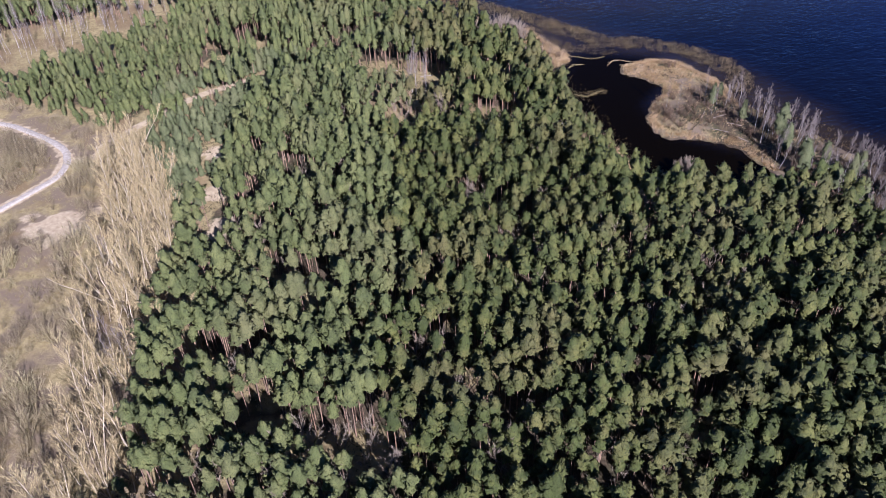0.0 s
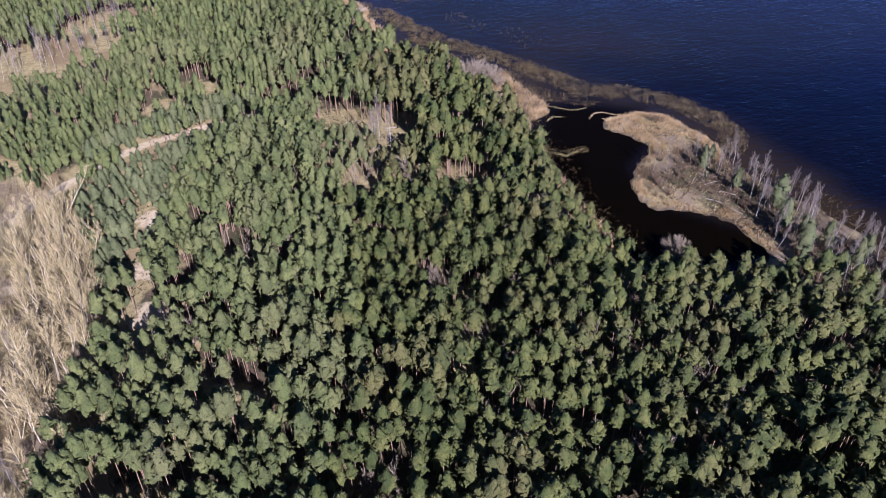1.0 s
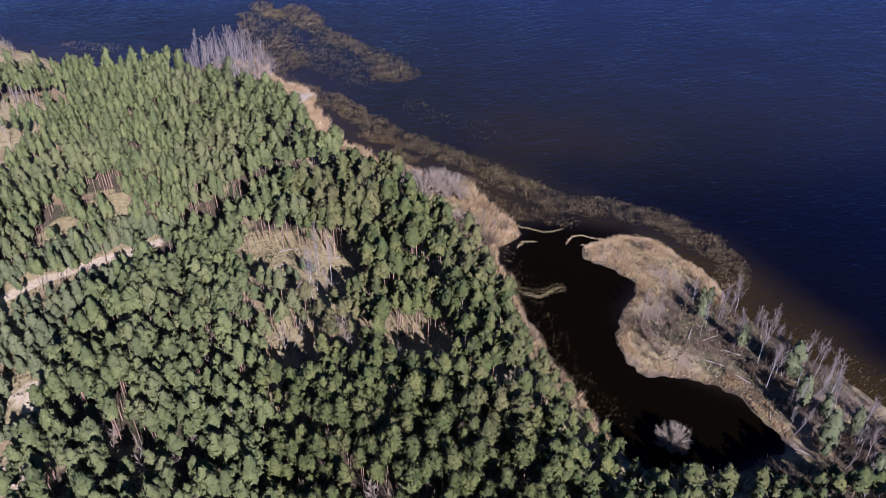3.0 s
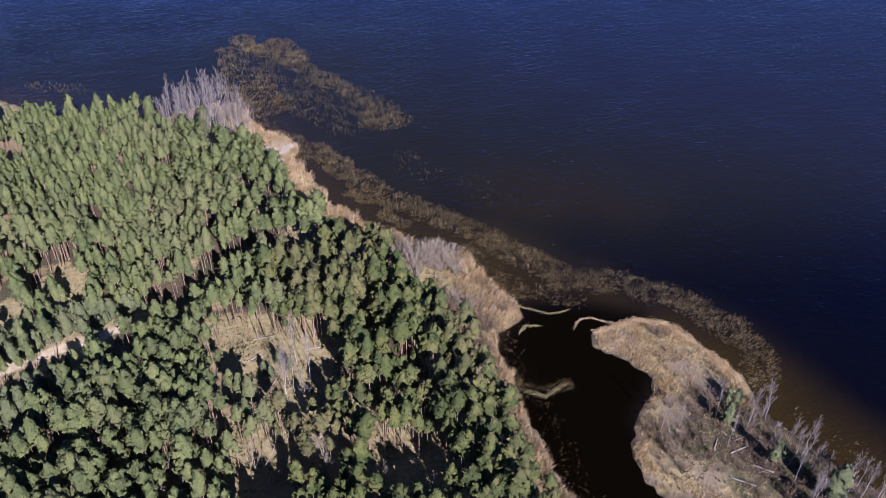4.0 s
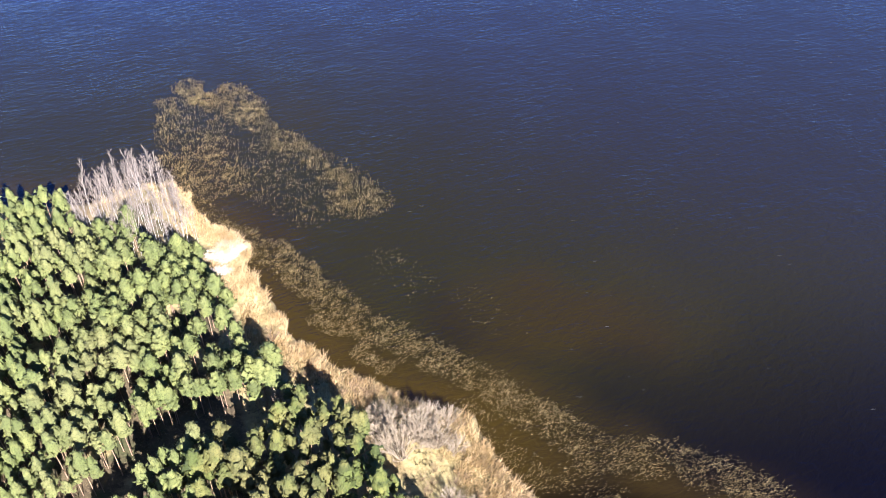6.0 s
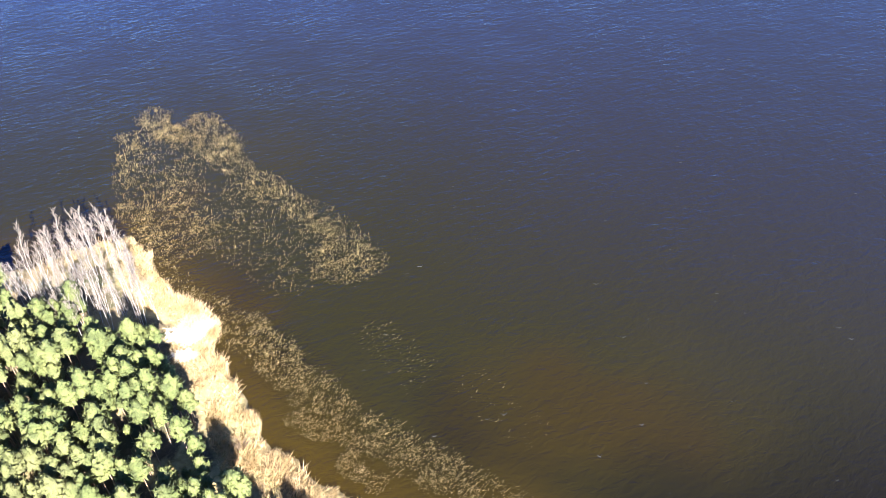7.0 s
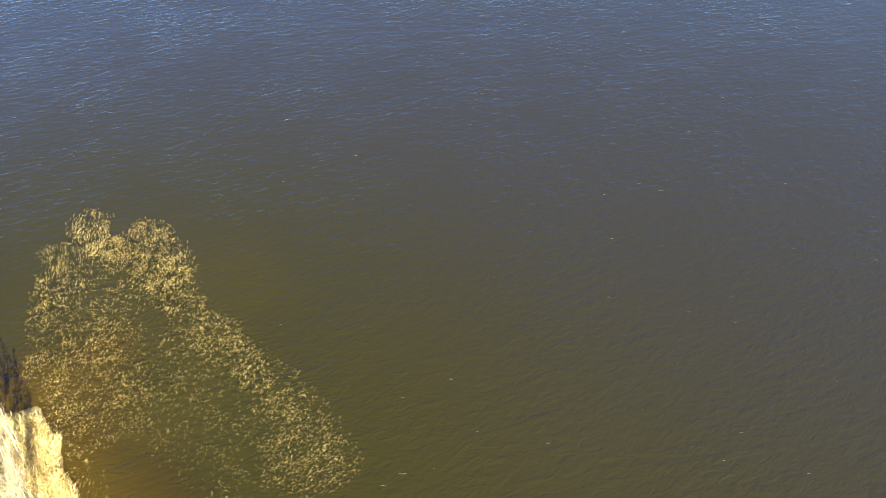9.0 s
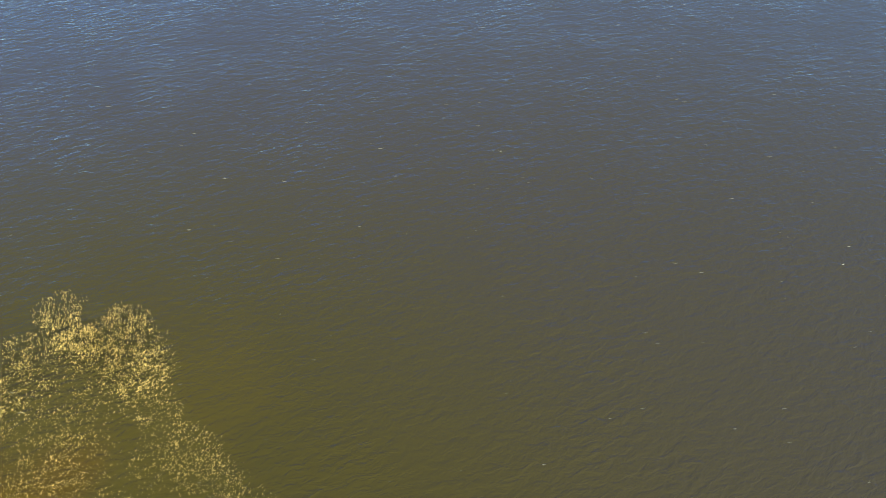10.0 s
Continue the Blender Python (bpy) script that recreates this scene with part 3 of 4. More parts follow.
gx, gy, quads = sheet(spread(-110, 140, 2.0, 2500), spread(140, 390, 2.0, 2500))
gd = shore(gx, gy)
me = mesh_of("lake", np.stack([gx, gy, np.zeros(gx.shape)], axis=1), quads, MAT_WATER, True)
LAGOON = [(37.4, 214.2), (48.4, 213.7), (60.1, 210.1), (60.6, 194.4), (53, 184.3), (53.8, 172), (74.4, 159), (75.4, 150.9), (54.9, 143.8), (38.8, 149.4), (29.4, 195.6)]
in_lagoon = smooth(away(LAGOON, gx, gy, True) * np.where(inside(LAGOON, gx, gy), 1, -1), -4, 4)
east_shoal = 0.5 * (1 - smooth(np.hypot((gx - 50) / 32, (gy - 254) / 17) + 0.3 * ripple(gx, gy, 11, 8), 0.4, 1.2))
give(me, "shoal", np.maximum(east_shoal, np.maximum(0.55 * (1 - smooth(np.hypot((gx + 18) / 24, (gy - 312) / 34) + 0.25 * ripple(gx, gy, 12, 7), 0.6, 1.2)), smooth(gd + (6 - 3.5 * smooth(gx, 40, 80)) * ripple(gx, gy, 23, 5) + 3 * ripple(gx, gy, 9, 6), -26 + 9 * smooth(gx, 40, 80), 2) * 0.85)) * (1 - in_lagoon))
give(me, "calm", in_lagoon * 0.9)
give(me, "open", smooth(-gd, 20, 105))
wash = np.maximum(0.85 * smooth(gd + 2.5 * ripple(gx, gy, 8, 10), -17, -2), 0.7 * (1 - smooth(np.hypot((gx + 23) / 8, (gy - 302) / 17) + 0.3 * ripple(gx, gy, 6, 9), 0.4, 1.25)))
wash = np.maximum(wash, 0.6 * (1 - smooth(np.hypot((gx - 45) / 26, (gy - 251) / 13) + 0.35 * ripple(gx, gy, 9, 11), 0.3, 1.3)))
# bank: share of that lightened northern water, no shallow; wash takes it out
give(me, "bank", smooth(gy - 0.1 * np.maximum(gx - 45, 0), 205, 258) * (1 - wash))
tagged(new("lake", me), "dark wind-rippled lake water, brown over the shallows", "water", kind="structure")


def ribbon(name, line, width, material, lift, label):
    """A road's strip laid on the ground, with ragged edges."""
    pts = []
    line = np.asarray(line, dtype=float)
    for i in range(len(line) - 1):
        p0, p1, p2, p3 = line[max(i - 1, 0)], line[i], line[i + 1], line[min(i + 2, len(line) - 1)]
        for t in np.linspace(0, 1, 14, endpoint=False):
            pts.append(0.5 * (2 * p1 + (p2 - p0) * t + (2 * p0 - 5 * p1 + 4 * p2 - p3) * t * t + (3 * p1 - p0 - 3 * p2 + p3) * t ** 3))
    pts = np.array(pts)
    d = unit(np.gradient(pts, axis=0))
    n = np.stack([-d[:, 1], d[:, 0]], axis=1)
    offs = np.linspace(-0.5, 0.5, 7)
    v = []
    for k, o in enumerate(offs):
        w = width * o * (1 + 0.12 * ripple(pts[:, 0], pts[:, 1], 2.5, 20 + k))
        q = pts + n * w[:, None]
        crown = lift + 0.07 * (1 - (2 * o) ** 2) - 0.25 * (abs(o) > 0.49)
        v.append(np.stack([q[:, 0], q[:, 1], height_at(q[:, 0], q[:, 1]) + crown], axis=1))
    m, c = len(pts), len(offs)
    i = (np.arange(c)[:, None] * m + np.arange(m)[None]).reshape(c, m)
    quads = np.stack([i[:-1, :-1], i[:-1, 1:], i[1:, 1:], i[1:, :-1]], axis=-1).reshape(-1, 4)
    ob = new(name, mesh_of(name, np.concatenate(v), quads[:, ::-1], material, True))
    return tagged(ob, label, "road", kind="structure")


ribbon("road", ROAD, 1.9, MAT_ROAD, 0.16, "pale gravel forest road curving through dry scrub")


# ---- where things grow ----
def jitter(x0, x1, y0, y1, step, r, loose=0.36):
    nx, ny = int((x1 - x0) / step), int((y1 - y0) / (step * 0.87))
    i, j = np.meshgrid(np.arange(nx), np.arange(ny))
    x = x0 + (i + 0.5 * (j % 2)) * step + r.normal(0, loose * step * 0.6, i.shape)
    y = y0 + j * step * 0.87 + r.normal(0, loose * step * 0.6, i.shape)
    return x.ravel(), y.ravel()


def curve_points(line, n):
    line = np.asarray(line, dtype=float)
    d = np.concatenate([[0], np.cumsum(np.hypot(*np.diff(line, axis=0).T))])
    t = np.linspace(0, d[-1], n)
    return np.stack([np.interp(t, d, line[:, 0]), np.interp(t, d, line[:, 1])], axis=1)


r = np.random.default_rng(11)
NORTH_STAND = [(-4, 231), (-12, 230.5), (-26, 217), (-41, 204), (-79, 172), (-100, 186), (-300, 215), (-300, 420), (-40, 310), (-10, 280), (4, 246)]
ax, ay = jitter(-50, 130, 58, 250, 2.03, r, 0.6)
bx, by = jitter(-165, 20, 160, 325, 2.1, r, 0.6)
a_in, b_in = ~inside(NORTH_STAND, ax, ay), inside(NORTH_STAND, bx, by)
px, py = np.concatenate([ax[a_in], bx[b_in]]), np.concatenate([ay[a_in], by[b_in]])
slim = np.concatenate([np.zeros(a_in.sum()), np.ones(b_in.sum())])
pd = shore(px, py)
ok = pd > np.where(px < 37, np.where(px < -27, 3.0, np.where(py > 237, 8.0, np.where(py > 212, 9.5, 3.6))), np.where((px > 42) & (py > 120), np.where(px > 66, 6.0, 3.2), 3.6))
for poly in (CLEARING_BIG, CLEARING_SMALL, CLEARING_BIRCH, GLADE_NORTH, WEST_SCRUB, SPIT_AREA, SHORE_FRINGE, EAST_BANK):
    ok &= ~inside(poly, px, py)
ok &= ~inside(CLEARING_MID, px, py)
ok &= ~inside(THICKET, px, py)
ok &= (away(GAP, px, py) > 3.6) & (away(TRACK, px, py) > np.where(px > -40, 1.0, np.where(slim > 0, 3.0, 4.2))) & (spots(SAND_SPOTS, px, py) < 0.4) & (spots(SAND_SPOTS, px, py + 4) < 0.4) & (spots(SAND_SPOTS, px, py + 8) < 0.6) & (spots(DIRT_SPOTS, px, py) < -0.3) & (away(ROAD, px, py) > 5)
ok &= r.random(px.shape) > 0.03 + 0.5 * smooth(ripple(px, py, 6, 9) + 0.6 * ripple(px, py, 3.0, 13), 0.36, 0.7) * (1 - 0.3 * slim)
ok &= (np.hypot(px - 64, py - 143) > 5) & ~((px > 44) & (py > 118) & (r.random(px.shape) < 0.15))
ok &= r.random(px.shape) > 0.6 * smooth(ripple(px * 0.8, py, 6.5, 14), 0.5, 0.66) * (1 - 0.6 * slim) * (py < 212) * (px < 40)
ok &= np.abs(px) < 66 + 0.8 * np.maximum(py - 60, 0)
ok &= ~((px > -31) & (py > 269)) & ~((px < -41) & (py > 285)) & ~((px > -46) & (py > 277 + 1.5 * ripple(px, py, 4, 17))) & ~((px < -90) & (py > 285))
broad = ((slim > 0) & (px > -38 + 6 * ripple(px, py, 9, 16)) & (py > 232))
ok &= ~broad | (r.random(px.shape) < 0.74)
px, py, pd, slim, broad = px[ok], py[ok], pd[ok], slim[ok], broad[ok]
ps = np.clip(r.normal(0.96, 0.19, px.shape), 0.5, 1.24) * (0.98 + 0.10 * ripple(px, py, 30, 8) + 0.10 * ripple(px, py, 9, 12)) * np.where(slim > 0, 0.60, 0.63)
ps *= np.where(slim > 0, 0.78 + 0.22 * smooth(px, -85, -50), 0.45 + 0.55 * smooth(away(TRACK, px, py) + np.where(px > -40, 8, 0), 4, 19))
ps *= np.where(slim > 0, 0.55 + 0.45 * smooth(away(WEST_SCRUB, px, py, True), 1, 13), 1.0)
ps *= np.where((px > -18) & (px < 6) & (py > 164) & (py < 184), 0.84, 1.0)
ps *= np.where((px > 30) & (py > 140), np.where(px > 42, 0.66 + 0.34 * smooth(pd, 3, 20), 0.66 + 0.34 * smooth(pd, 3, 14)), 1.0)
pz = height_at(px, py) - 0.1
pk, pt = np.where((slim > 0) & (r.random(px.shape) < 0.75), r.integers(5, 8, px.shape), r.integers(0, 5, px.shape)), r.uniform(0, 2 * math.pi, px.shape)
pk = np.where(broad, r.integers(8, 11, px.shape), pk)
low = (slim > 0) & (r.random(px.shape) < 0.85 * (1 - smooth(away(WEST_SCRUB, px, py, True), 10, 26)))
pk, ps = np.where(low, r.integers(11, 13, px.shape), pk), ps * np.where(low, 0.72, 1.0)
PINES = np.stack([px, py, pz, ps, pk, pt], axis=1)
single = PINES[:, 0] > -17
pick = np.flatnonzero(single)
pick = pick[np.argsort(np.hypot(PINES[pick, 0] - 12, PINES[pick, 1] - 140))][:300]
single[:] = False
single[pick] = True

pine_shapes = [pine_parts(40 + i, 17.0, radius=2.1 + 0.15 * (i % 4), crown=(0.36 + 0.04 * (i % 3)) if i < 5 else 0.45, boughs=16, rim=9, needles=9, puff=0.74, core=0.6) for i in range(8)]
far_shapes = [pine_parts(60 + i, 17.0, radius=2.1 + 0.15 * (i % 4) if i < 5 else 2.2 + 0.15 * (i % 2), crown=(0.34 + 0.04 * (i % 3)) if i < 5 else 0.47 + 0.03 * (i % 3), boughs=12, rim=7, needles=3, puff=0.78, core=0.64, inner=False) for i in range(8)]
far_shapes += [pine_parts(70 + i, 17.0, radius=2.7 + 0.15 * i, crown=0.40 + 0.03 * i, boughs=18, rim=7, needles=5, puff=0.86, core=0.62) for i in range(3)]
far_shapes += [pine_parts(75 + i, 17.0, radius=3.7, crown=0.82, boughs=18, rim=7, needles=4, puff=1.15, core=0.72, inner=False) for i in range(2)]
pine_woods = [mesh_of("pine_trunk", *w, MAT_PINE_BARK, True) for w, c, stem in pine_shapes]
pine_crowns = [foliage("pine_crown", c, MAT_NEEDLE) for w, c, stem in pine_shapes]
pine_kinds = tree_kind("pine_tree", "tall Scots pine with bare trunk and tufted green crown", "tree", "pines of the forest", pine_woods, pine_crowns)
plant(pine_kinds, [tuple(p[:4]) for p in PINES[single]], r)


def as_places(rows):
    return [(a, b, c, d, int(k), t) for a, b, c, d, k, t in rows]


# plantation, plus western forest pines lightened as if in stronger sun
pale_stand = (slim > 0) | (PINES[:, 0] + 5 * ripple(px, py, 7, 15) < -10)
rest = as_places(PINES[~single & ~pale_stand])
woods = tagged(new("pine_forest"), "dense Scots pine forest with tufted green crowns", "forest", kind="stuff")
part("trunks", mesh_of("forest_trunks", *scatter([stem for w, c, stem in far_shapes], rest), MAT_PINE_BARK, True), woods)
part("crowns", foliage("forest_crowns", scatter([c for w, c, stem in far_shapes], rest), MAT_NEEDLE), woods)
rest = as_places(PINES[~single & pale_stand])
woods = tagged(new("plantation_and_west_pines"), "dense pale green pines: slim plantation and lightened western forest", "forest", kind="stuff")
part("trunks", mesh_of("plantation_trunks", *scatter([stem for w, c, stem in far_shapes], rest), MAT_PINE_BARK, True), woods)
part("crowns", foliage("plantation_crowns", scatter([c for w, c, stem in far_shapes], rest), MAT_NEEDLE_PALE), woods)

# the same forest goes on beyond the strip that is flown over
ox, oy = jitter(-170, 170, -20, 150, 3.8, r, 0.7)
ok = (shore(ox, oy) > 6) & ~inside(WEST_SCRUB, ox, oy) & ~inside(EAST_BANK, ox, oy) & ((oy < 58) | (np.abs(ox) > 66 + 0.8 * np.maximum(oy - 60, 0))) & (ox > -46)
ox, oy = ox[ok], oy[ok]
outer_shapes = [pine_parts(66 + i, radius=2.6, crown=0.55, boughs=8, rim=6, needles=0, puff=0.9, inner=False) for i in range(3)]
rest = [(x, y, z, q, int(k), t) for x, y, z, q, k, t in zip(ox, oy, height_at(ox, oy) - 0.1, r.uniform(0.55, 0.9, ox.shape), r.integers(0, 3, ox.shape), r.uniform(0, 6.28, ox.shape))]
woods = tagged(new("outer_pine_forest"), "Scots pine forest going on beyond the shore", "forest", kind="stuff")
part("trunks", mesh_of("outer_trunks", *scatter([stem for w, c, stem in outer_shapes], rest), MAT_PINE_BARK, True), woods)
part("crowns", foliage("outer_crowns", scatter([c for w, c, stem in outer_shapes], rest), MAT_NEEDLE), woods)

# young pines in the thicket beside the tall bare trees
tx, ty = jitter(-75, -38, 134, 204, 2.4, r)
ok = inside(THICKET, tx, ty) & (spots(SAND_SPOTS, tx, ty) < 0.2) & (spots(SAND_SPOTS, tx, ty + 3) < 0.2) & (spots(SAND_SPOTS, tx, ty + 5.5) < 1.0) & (away(TRACK, tx, ty) > 2.6 + 1.2 * ripple(tx, ty, 6, 72)) & (r.random(tx.shape) < 0.86)
tx, ty = tx[ok], ty[ok]
young = [pine_parts(70 + i, height=6.0, crown=0.85, radius=1.45, boughs=14, rim=7, needles=4, puff=0.6, core=0.75, inner=False) for i in range(4)]
young_kinds = tree_kind("young_pine", "young bushy pine, bluish green, on sandy ground", "tree", "young pines of the thicket",
                        [mesh_of("young_trunk", *w, MAT_PINE_BARK, True) for w, c, stem in young], [foliage("young_crown", c, MAT_YOUNG) for w, c, stem in young])
plant(young_kinds, list(zip(tx, ty, height_at(tx, ty) - 0.05, r.uniform(0.5, 1.15, tx.shape) * (0.6 + 0.4 * smooth(away(TRACK, tx, ty), 4, 14)))), r)

# ---- leafless trees ----
birch_shapes = [bare_parts(90 + i, height=15.5, spread=1.6 + 0.2 * (i % 3), boughs=24, twigs=13, trunk_r=0.066, first=0.45, steep=1.7, fat=0.75) for i in range(6)]
birch_kinds = tree_kind("birch_tree", "leafless birch with slender white trunk and fine twigs", "tree", "birches by the lake",
                        [mesh_of("birch_trunk", *w, MAT_BIRCH_BARK, True) for w, c in birch_shapes],
                        [mesh_of("birch_crown", *c, MAT_BIRCH_TWIG) for w, c in birch_shapes], crown_label="bare purplish-grey twigs")
birches = [(-55.4, 98, 1.0, 0.62), (-53.8, 100.5, 1.0, 0.7), (-57, 101.6, 1.0, 0.55), (-55, 104, 1.0, 0.6), (-58.2, 105, 1.0, 0.66), (-60.5, 107, 1.0, 0.55), (-68, 132, 1.0, 0.6), (-65.2, 129, 1.0, 0.55)]


def grove(poly, step, lo, hi, out, keep=1.0):
    xs, ys = [p[0] for p in poly], [p[1] for p in poly]
    x, y = jitter(min(xs), max(xs), min(ys), max(ys), step, r, 0.5)
    ok = inside(poly, x, y) & (shore(x, y) > 0.6) & (r.random(x.shape) < keep) & (away(ROAD, x, y) > 3.5)
    x, y = x[ok], y[ok]
    out += list(zip(x, y, height_at(x, y) - 0.05, r.uniform(lo, hi, x.shape)))


grove([(-44, 291), (-38, 294.5), (-30, 295.5), (-24.5, 286), (-19.5, 279.4), (-21.5, 271.6), (-32.7, 272), (-44.7, 278)], 2.1, 0.5, 0.84, birches)
grove([(-5.6, 203.2), (1.7, 198.7), (2.2, 190.4), (-3.1, 185.5), (-7.2, 188.7)], 3.9, 0.5, 0.8, birches)
grove([(74, 164), (73, 150), (78, 138), (87, 124), (100, 106), (114, 100), (110, 124), (98, 143), (90, 158), (80, 180)], 7.0, 0.4, 0.6, birches, 0.7)
grove([(58.6, 190.3), (54.7, 184.2), (55.8, 176), (65.8, 175.6), (71.2, 179.5), (68.7, 189.9)], 4.5, 0.35, 0.6, birches, 0.8)
grove([(28.2, 216.6), (34.6, 211.1), (32.5, 203.8), (29.2, 206)], 4.0, 0.35, 0.5, birches)
grove(GLADE_NORTH, 4.4, 0.45, 0.7, birches, 0.8)
grove([(-75, 253), (-82, 240), (-108, 222), (-131, 217), (-141, 232), (-112, 247)], 4.6, 0.55, 0.8, birches)
plant(birch_kinds, birches[:300], r)

slight_shapes = [bare_parts(110 + i, height=8.2, spread=1.15, boughs=20, twigs=16, trunk_r=0.06, first=0.4, steep=2.0, fat=0.8) for i in range(5)]
slight_kinds = tree_kind("young_birch", "short leafless birch with white stem on the bank", "tree", "young birches on the bank",
                         [mesh_of("young_birch_trunk", *w, MAT_BIRCH_BARK, True) for w, c in slight_shapes],
                         [mesh_of("young_birch_crown", *c, MAT_BIRCH_TWIG) for w, c in slight_shapes], crown_label="bare purplish-grey twigs")
slight = []
grove([(73, 165), (72.5, 150), (78, 138), (87, 124), (100, 106), (114, 100), (110, 124), (98, 143), (90, 158), (80, 182), (72, 190), (67, 180)], 2.7, 0.5, 1.15, slight, 0.62)
plant(slight_kinds, slight[:290], r)

aspen_shapes = [bare_parts(120 + i, height=9.5, spread=1.8, boughs=30, twigs=13, trunk_r=0.105, first=0.18, steep=1.5, fat=1.25, stems=1 + i % 2) for i in range(6)]
aspen_kinds = tree_kind("aspen_tree", "leafless aspen with cream bark and upswept boughs", "tree", "aspens along the scrub",
                        [mesh_of("aspen_trunk", *w, MAT_ASPEN_BARK, True) for w, c in aspen_shapes],
                        [mesh_of("aspen_crown", *c, MAT_ASPEN_TWIG) for w, c in aspen_shapes], crown_label="bare cream-coloured boughs and twigs")
aspens = []
grove(TALL_STRIP, 2.9, 0.65, 1.3, aspens, 0.7)
plant(aspen_kinds, aspens[:290], r)

# leafless broadleaved trees in the gaps among the pines
alder_shapes = [bare_parts(140 + i, height=8.5, spread=1.7, boughs=22, twigs=13, trunk_r=0.07, first=0.2, steep=1.3, stems=1 + i % 3) for i in range(5)]
alder_kinds = tree_kind("alder_tree", "leafless grey-brown alder among the pines", "tree", "bare trees among the pines",
                        [mesh_of("alder_trunk", *w, MAT_PALE_TWIG, True) for w, c in alder_shapes],
                        [mesh_of("alder_crown", *c, MAT_PALE_TWIG) for w, c in alder_shapes], crown_label="bare brownish twigs")
alders = []
grove([(-46, 60), (-44, 130), (-36, 190), (-22, 182), (0, 180), (24, 176), (34, 170), (40, 156), (62, 140), (74, 130), (80, 110), (70, 60)], 6.0, 0.6, 1.1, alders, 0.9)
alders = [p for p in alders if float(ripple(p[0], p[1], 6, 9) + 0.6 * ripple(p[0], p[1], 3.0, 13)) > 0.2]
more = []
grove([(-44, 70), (-40, 190), (24, 176), (40, 156), (62, 138), (78, 112), (66, 70)], 4.2, 0.5, 1.0, more, 0.8)
alders += [p for p in more if float(ripple(p[0] * 0.8, p[1], 6.5, 14)) > 0.5]
grove([(8, 179), (20, 179), (22, 170), (16, 164), (8, 166)], 3.6, 0.5, 0.8, alders, 0.35)
plant(alder_kinds, alders[:290], r)

# ---- bushes ----
bush_shapes = [bush_parts(150 + i, height=3.6 + 0.4 * (i % 3), radius=2.2 + 0.3 * (i % 2)) for i in range(5)]
bush_kinds = tree_kind("willow_bush", "leafless grey-brown willow bush", "bush", "bushes of the scrub",
                       [mesh_of("bush_stems", *w, MAT_BUSH, True) for w, c in bush_shapes],
                       [mesh_of("bush_twigs", *c, MAT_BUSH) for w, c in bush_shapes], "stem_clump", "twig_crown")
bushes = [(-0.8, 231.6, 0.8, 1.5), (-4.3, 249, 0.6, 0.8)]
grove([(58.7, 192.4), (53, 184.3), (53.8, 173), (67.1, 171.5), (73.1, 163.1), (77.2, 171.1), (73.7, 189.7)], 3.4, 0.4, 0.75, bushes, 0.8)
grove([(27.3, 216.7), (33.3, 203.8), (34.3, 193.3), (37.4, 176.7), (45, 153), (42, 152), (33.0, 175.8), (28.5, 190.3), (26.0, 202), (21, 209), (24, 216)], 2.6, 0.4, 0.85, bushes, 0.9)
bushes += [(61.2, 203.6, 0.7, 0.5), (62.4, 203.2, 0.7, 0.55), (63.6, 202.6, 0.7, 0.4), (62, 202.2, 0.7, 0.45)]
grove([(52, 148), (72, 150), (72, 144), (60, 142)], 3.0, 0.6, 1.0, bushes, 0.8)
grove(EAST_BANK, 4.0, 0.5, 1.0, bushes, 0.9)
plant(bush_kinds, bushes[:300], r)
pale_shapes = [bush_parts(160 + i, height=4.0, radius=2.5, stems=44, twigs=30, fine_w=0.7) for i in range(4)]
pale_kinds = tree_kind("grey_willow", "dense pale grey leafless willow on the lake shore", "bush", "grey willows on the shore",
                       [mesh_of("grey_willow_stems", *w, MAT_PALE_TWIG, True) for w, c in pale_shapes],
                       [mesh_of("grey_willow_twigs", *c, MAT_PALE_TWIG) for w, c in pale_shapes], "stem_clump", "twig_crown")
pale = [(-2.8, 235.0, 0.8, 1.15), (17, 222.5, 0.8, 1.6), (20, 225.5, 0.8, 1.6), (14.5, 226, 0.8, 1.5), (22.5, 224, 0.8, 1.3), (24, 214, 0.8, 0.8), (26.5, 211.5, 0.8, 0.9)]
grove([(12, 235), (23.9, 231), (28.5, 225.1), (21.6, 220.5), (12.5, 226)], 3.6, 0.7, 1.1, pale)
plant(pale_kinds, pale, r)

# the scrub beyond the tall strip: too many stems to count
scrub = []
grove([(-59, 49.7), (-61.2, 90.9), (-65.4, 115.7), (-70.7, 137.1), (-76, 159), (-80.8, 169.2), (-85.9, 149.5), (-99, 136.4), (-116.7, 129.3), (-108.7, 51.9)], 2.3, 0.4, 1.3, scrub, 0.8)
grove([(-85.7, 173.5), (-98.8, 184.1), (-117.1, 197.1), (-133.7, 201.9), (-133.3, 171.3), (-108.7, 154.4), (-92.4, 157.7)], 2.1, 0.45, 1.25, scrub, 0.85)
grove([(-92, 160), (-98, 152), (-120, 146), (-130, 165), (-105, 180), (-92, 172)], 2.4, 0.5, 1.2, scrub, 0.8)
grove(TALL_STRIP, 2.8, 0.35, 0.65, scrub, 0.7)
grove([(-72, 178), (-86, 173), (-86, 168), (-84, 160), (-76, 158), (-70, 170)], 2.4, 0.5, 1.0, scrub, 0.8)
grove([(-72, 179), (-88, 174), (-100, 187), (-120, 199), (-140, 207), (-118, 203), (-99, 192), (-82, 182)], 2.2, 0.5, 1.1, scrub, 0.85)
grove(CLEARING_BIRCH, 4.0, 0.3, 0.6, scrub, 0.5)
